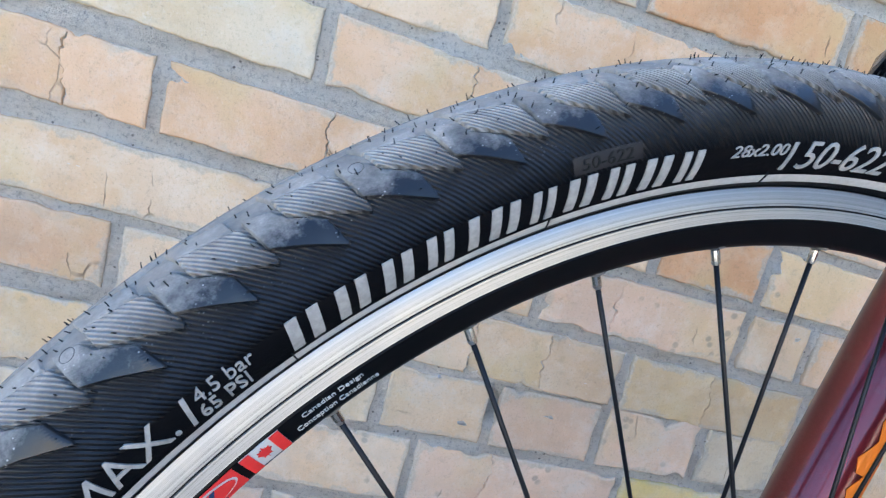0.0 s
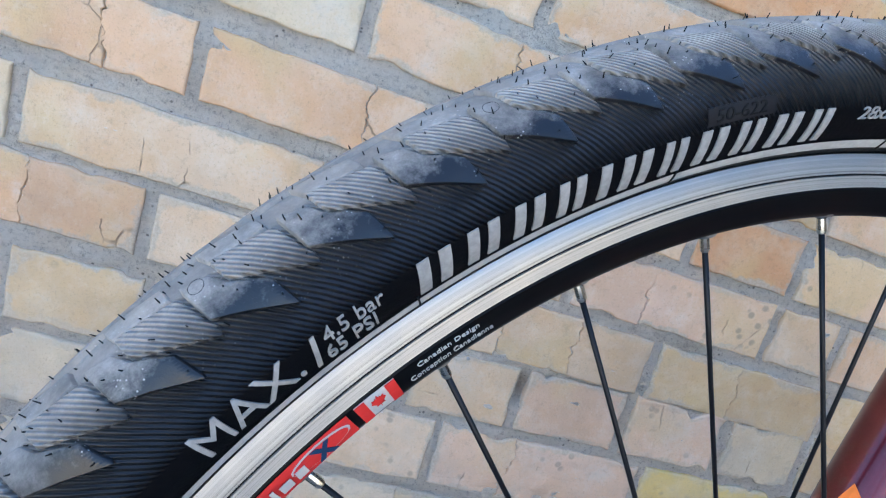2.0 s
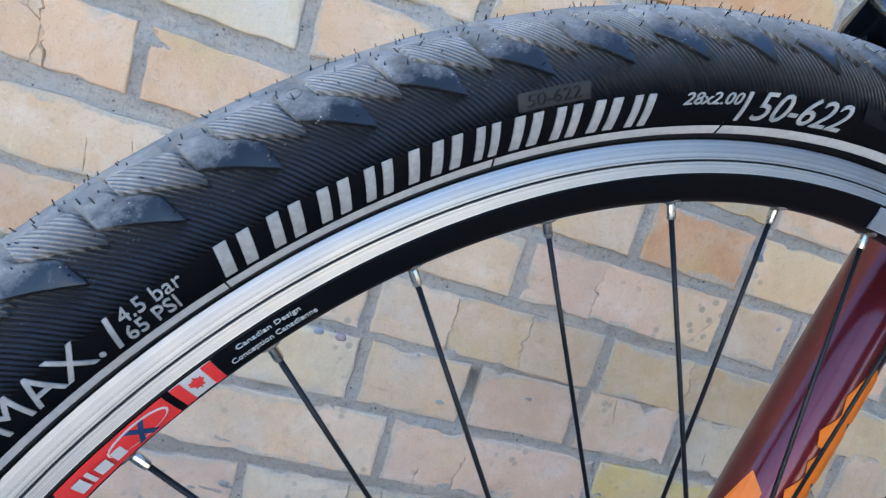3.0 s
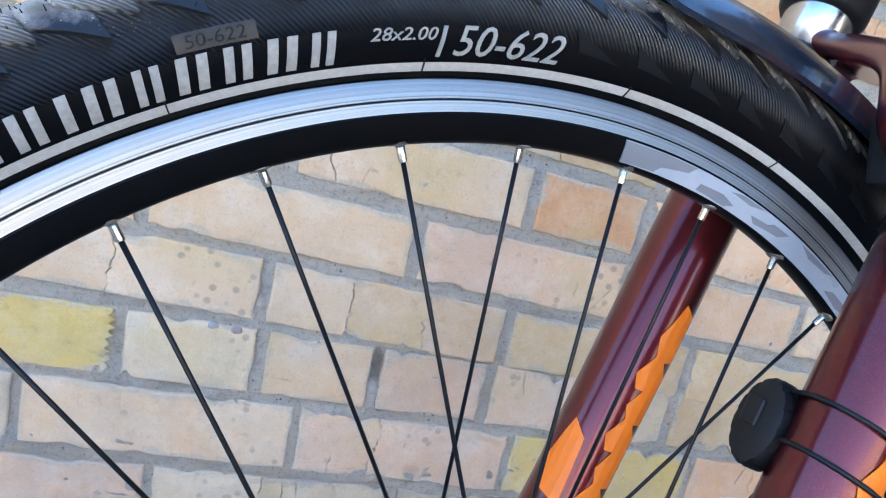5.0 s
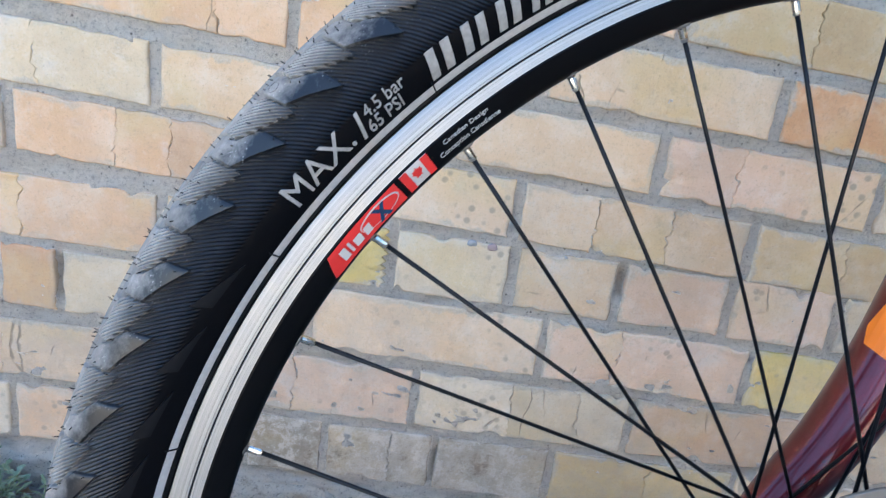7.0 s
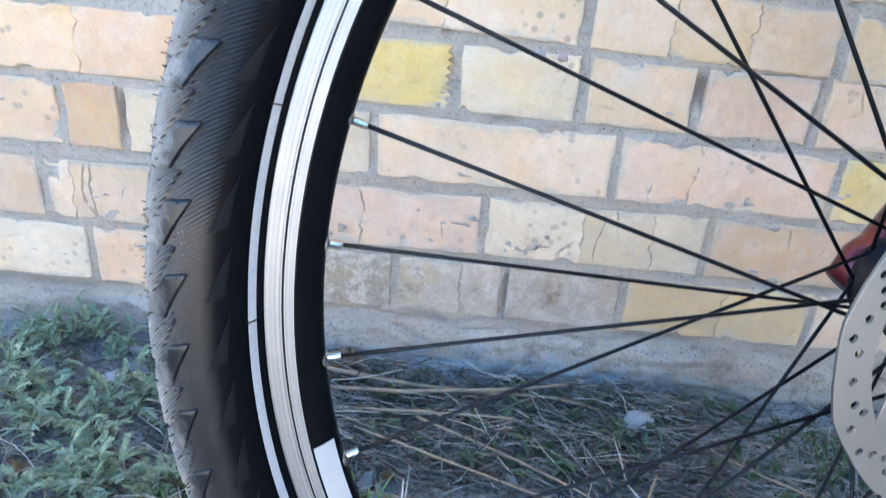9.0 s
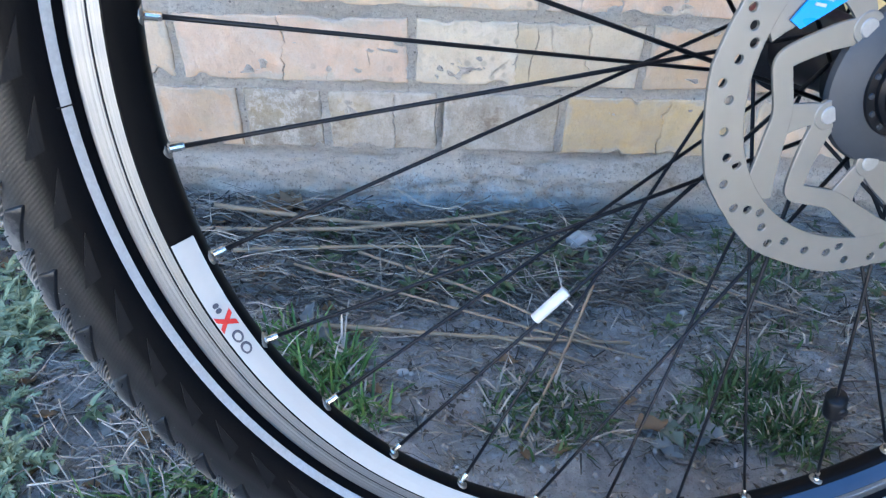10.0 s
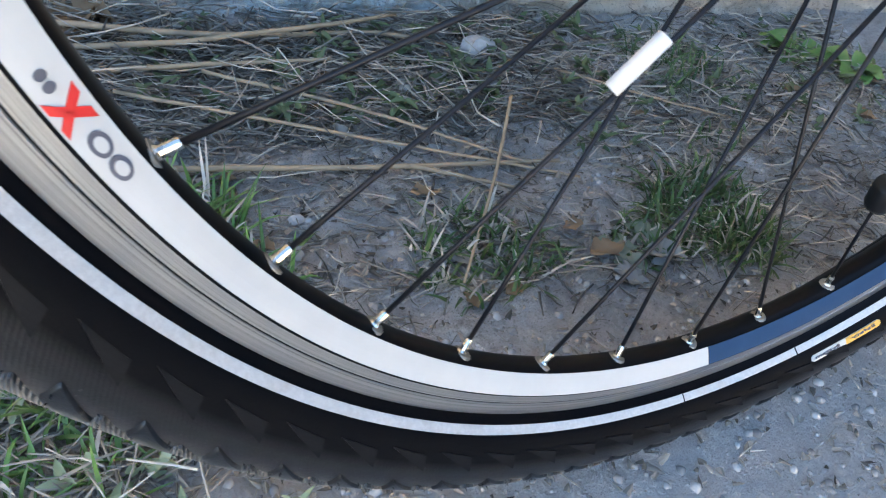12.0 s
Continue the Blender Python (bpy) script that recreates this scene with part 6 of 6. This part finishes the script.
# ---- bricks of the wall, course by course: joints along x, height at x = 0 and its drop to the right ----
# each course: centre height at x = 0, rise towards the left per metre, first joint, then bricks as (right end, colour, cracks)
COURSES = [
    (0.089, 0.012, [-0.95, (-0.690, "white", ()), (-0.508, "peach", ()), (-0.406, "peach", ()), (-0.307, "grey", ()), (-0.170, "limed", (-0.225,)), (-0.022, "limed", ()), (0.213, "yellow", (0.103,)), (0.45, "cream", ()), (0.70, "peach", ())]),
    (0.176, 0.010, [-0.99, (-0.735, "cream", ()), (-0.470, "cream", (-0.700,)), (-0.203, "pink", (-0.351,)), (0.064, "white", (-0.085, 0.0)), (0.320, "peach", ()), (0.58, "cream", ()), (0.85, "cream", ())]),
    (0.263, 0.020, [-0.96, (-0.697, "peach", ()), (-0.627, "orange", ()), (-0.337, "white", ()), (-0.060, "cream", ()), (0.190, "pink", (0.03,)), (0.437, "lemon", (0.33,)), (0.69, "orange", ()), (0.95, "cream", ())]),
    (0.347, 0.020, [-0.78, (-0.510, "peach", (-0.668,)), (-0.378, "ochre", ()), (-0.250, "lemon", ()), (-0.110, "white", ()), (0.015, "cream", ()), (0.146, "pink", ()), (0.275, "pink", ()), (0.385, "white", ()), (0.500, "ochre", ()), (0.63, "cream", ()), (0.88, "peach", ())]),
    (0.422, 0.052, [-0.93, (-0.675, "cream", ()), (-0.393, "peach", (-0.560, -0.500)), (-0.116, "cream", (-0.264,)), (0.152, "cream", (-0.027, 0.056)), (0.390, "ochre", (0.262,)), (0.63, "ochre", ()), (0.89, "cream", ())]),
    (0.500, 0.045, [-0.79, (-0.518, "white", (-0.645,)), (-0.242, "cream", ()), (0.030, "cream", ()), (0.277, "pink", (0.118,)), (0.365, "cream", ()), (0.52, "peach", ()), (0.78, "cream", ())]),
    (0.581, 0.055, [-0.90, (-0.640, "cream", ()), (-0.377, "peach", (-0.457,)), (-0.112, "peach", (-0.221,)), (0.144, "cream", ()), (0.280, "orange", ()), (0.54, "peach", ()), (0.80, "cream", ())]),
    (0.664, 0.070, [-0.77, (-0.505, "orange", ()), (-0.241, "white", ()), (0.020, "peach", (-0.098,)), (0.285, "ochre", (0.160,)), (0.55, "peach", ()), (0.81, "cream", ())]),
    (0.747, 0.045, [-0.87, (-0.610, "cream", ()), (-0.345, "orange", ()), (-0.086, "cream", ()), (0.175, "peach", (0.046,)), (0.43, "cream", ()), (0.70, "peach", ())]),
    (0.828, 0.035, [-0.74, (-0.475, "peach", ()), (-0.215, "cream", ()), (0.045, "cream", ()), (0.272, "orange", ()), (0.53, "orange", ()), (0.79, "cream", ())]),
    (0.910, 0.030, [-0.87, (-0.610, "cream", ()), (-0.345, "peach", ()), (-0.086, "cream", ()), (0.175, "peach", ()), (0.43, "cream", ()), (0.70, "ochre", ())]),
    (0.992, 0.030, [-0.74, (-0.475, "peach", ()), (-0.215, "cream", ()), (0.045, "cream", ()), (0.292, "peach", ()), (0.53, "cream", ()), (0.79, "cream", ())]),
]


def brick_mesh(x0, x1, zc, slope, seed, mat, jag0=0.0, jag1=0.0, height=0.066, teeth=0.0):
    """A worn brick face with uneven outline, rounded arrises, chips and a jagged end where it is cracked."""
    long = x1 - x0
    edge_in = [0.0, 0.0006, 0.0014, 0.0026, 0.0045]
    mid_u = max(3, int((long - 0.012) / 0.0036))
    us = [e / long for e in edge_in] + [(0.0065 + (long - 0.013) * i / mid_u) / long for i in range(mid_u + 1)] + [1 - e / long for e in edge_in[::-1]]
    mid_v = 56 if teeth else 24 if jag0 or jag1 else 11
    vs = [e / height for e in edge_in] + [(0.0065 + (height - 0.013) * i / mid_v) / height for i in range(mid_v + 1)] + [1 - e / height for e in edge_in[::-1]]
    nu, nv = len(us) - 1, len(vs) - 1
    rough = random.Random(int(seed * 7) + 3)
    ragged = 1.7 if zc < 0.4 else 1.0
    # chips bitten out of the long edges and the corners
    bites = [[(rough.uniform(x0, x1), rough.uniform(0.003, 0.012), rough.random() ** 3 * 0.0036 * ragged) for _ in range(int(2 + long * 14))] for _ in range(2)]

    def bite(side, x):
        return sum(d * math.exp(-((x - c) / w) ** 4) for c, w, d in bites[side])

    verts, edge = [], []
    for i in range(nu + 1):
        for j in range(nv + 1):
            u, v = us[i], vs[j]
            eu, ev = u, v
            w0 = 0.0024 * noise.noise(Vector((seed, v * 3.1, 1))) + jag0 * (noise.noise(Vector((seed * 1.7, v * 2.3, 9))) * 0.007 + noise.noise(Vector((seed * 1.7, v * 9, 5))) * 0.0045 + noise.noise(Vector((seed * 1.7, v * 24, 5))) * 0.0030)
            w1 = 0.0024 * noise.noise(Vector((seed, v * 3.1, 4))) + jag1 * (noise.noise(Vector(((seed + 1) * 1.7, v * 2.3, 9))) * 0.007 + noise.noise(Vector(((seed + 1) * 1.7, v * 9, 5))) * 0.0045 + noise.noise(Vector(((seed + 1) * 1.7, v * 24, 5))) * 0.0030)
            w1 += teeth * (abs((v * 8.5 + 0.2 * noise.noise(Vector((v * 6, seed, 0)))) % 1.0 * 2 - 1) - 0.5) * (0.6 + 0.5 * noise.noise(Vector((v * 11, seed, 3))))
            x = (x0 + w0) + (x1 + w1 - x0 - w0) * eu
            lo = -height / 2 + bite(0, x) + 0.0018 * noise.noise(Vector((x * 22, seed, 2))) + 0.0007 * noise.noise(Vector((x * 90, seed, 3))) + 0.0006 * noise.noise(Vector((x * 260, seed, 3)))
            hi = height / 2 + 0.0018 * noise.noise(Vector((x * 22, seed, 7))) - bite(1, x) + 0.0007 * noise.noise(Vector((x * 90, seed, 8))) + 0.0006 * noise.noise(Vector((x * 260, seed, 8)))
            dz = lo + (hi - lo) * ev
            d = min((x - x0 - w0) if not jag0 else 1, (x1 + w1 - x) if not jag1 else 1, dz - lo, hi - dz)
            worn = max(0.0, 1 - d / 0.0022) ** 2
            spall = max(0.0, noise.noise(Vector((x * 19, dz * 24, seed + 40))) - 0.34) * max(0.0, 1 - d / 0.020)
            y = WALL_Y - 0.0008 + 0.0022 * worn + 0.016 * spall + 0.0014 * noise.noise(Vector((x * 24, dz * 30, seed))) + 0.0009 * noise.noise(Vector((x * 95, dz * 95, seed)))
            verts.append((x, y, zc - slope * x + dz))
            edge.append(100 * max(0.0, min(d, 0.03)))
    m = nv + 1
    faces = [tuple(reversed(f)) for f in grid_faces(nu + 1, m)]
    rim_ids = [i * m for i in range(nu + 1)] + [nu * m + j for j in range(1, m)] + [i * m + nv for i in range(nu - 1, -1, -1)] + [j for j in range(nv - 1, 0, -1)]
    o = len(verts)
    verts += [(verts[k][0], WALL_Y + 0.030, verts[k][2]) for k in rim_ids]
    n = len(rim_ids)
    for a in range(n):
        b = (a + 1) % n
        faces.append((rim_ids[a], rim_ids[b], o + b, o + a))
    me = mesh_of("brick", verts, faces, mat, True)
    edge += [0.0] * n
    uv = me.uv_layers.new(name="edge").data
    uv.foreach_set("uv", [c for f in me.polygons for i in f.vertices for c in (edge[i], 0.0)])
    return me


PINK_STONE = plain("pink_stone", (0.44, 0.32, 0.29), 0.9, scale=90, grain=0.15, bump=0.5, dist=0.002)
for i, (x, z, size, mat) in enumerate(((-0.161, 0.384, 0.0055, STONE), (-0.137, 0.382, 0.0060, PINK_STONE), (-0.053, 0.381, 0.0028, STONE))):
    part("pebble", stone_mesh(50 + i * 2.3, size, 0.003, size * 0.75, mat), wall, "small pebble set in the mortar", at=Matrix.Translation((x, WALL_Y + 0.0002, z)))

seed = 0
for zc, slope, row in COURSES:
    left = row[0]
    for right, colour, cracks in row[1:]:
        gap = 0.0045 if zc < 0.3 else 0.0062
        ends = [left + gap] + list(cracks) + [right - gap]
        for i in range(len(ends) - 1):
            seed += 1
            a = ends[i] + (0.0006 if i else 0)
            b = ends[i + 1] - (0.0006 if i < len(ends) - 2 else 0)
            part("brick", brick_mesh(a, b, zc, slope, float(seed), BRICK[colour], 1.0 if i else 0.0, 1.0 if i < len(ends) - 2 else 0.0, 0.0755 if zc < 0.3 else 0.0725 if zc < 0.4 else 0.0665, 0.010 if (colour, right) == ("lemon", -0.250) else 0.0), wall)
        seed += 1
        left = right


# ---- bricks of the wall beyond the near stretch, joined by colour ----
def far_bricks():
    rng_far = random.Random(23)
    heap = {c: [] for c in ("cream", "white", "ochre", "peach", "pink", "orange")}
    rows = [(zc, slope, row[0], row[-1][0]) for zc, slope, row in COURSES] + [(1.073 + 0.081 * k, 0.0, 9.0, 9.0) for k in range(19)]
    for k, (zc, slope, lo, hi) in enumerate(rows):
        x = -5.98 + (0.13 if k % 2 else 0.0)
        while x < 5.7:
            a, b = x + 0.006, x + 0.254
            if not (a < hi and b > lo) or lo == hi:
                z0 = zc - (slope * (lo if b <= lo else hi) if lo != hi else 0.0)
                h, e = 0.0325, 0.002
                front = [(a, z0 - h), (b, z0 - h), (b, z0 + h), (a, z0 + h)]
                face = [(a + e, z0 - h + e), (b - e, z0 - h + e), (b - e, z0 + h - e), (a + e, z0 + h - e)]
                y = WALL_Y + rng_far.uniform(-0.0018, 0.0006)
                v = [(px, y, pz) for px, pz in face] + [(px, y + 0.0015, pz) for px, pz in front] + [(px, WALL_Y + 0.03, pz) for px, pz in front]
                f = [(0, 1, 2, 3)] + [(o + i + 4, o + (i + 1) % 4 + 4, o + (i + 1) % 4, o + i) for o in (0, 4) for i in range(4)]
                heap[rng_far.choice(("cream", "cream", "peach", "white", "ochre", "pink", "orange", "peach"))].append((v, f))
            x += 0.26
    for colour, metas in heap.items():
        me = joined("far_brick", metas, BRICK[colour])
        me.uv_layers.new(name="edge").data.foreach_set("uv", [2.0, 0.0] * len(me.loops))
        part("far_brick", me, wall, "buff bricks of the wall farther off", "stuff")


far_bricks()
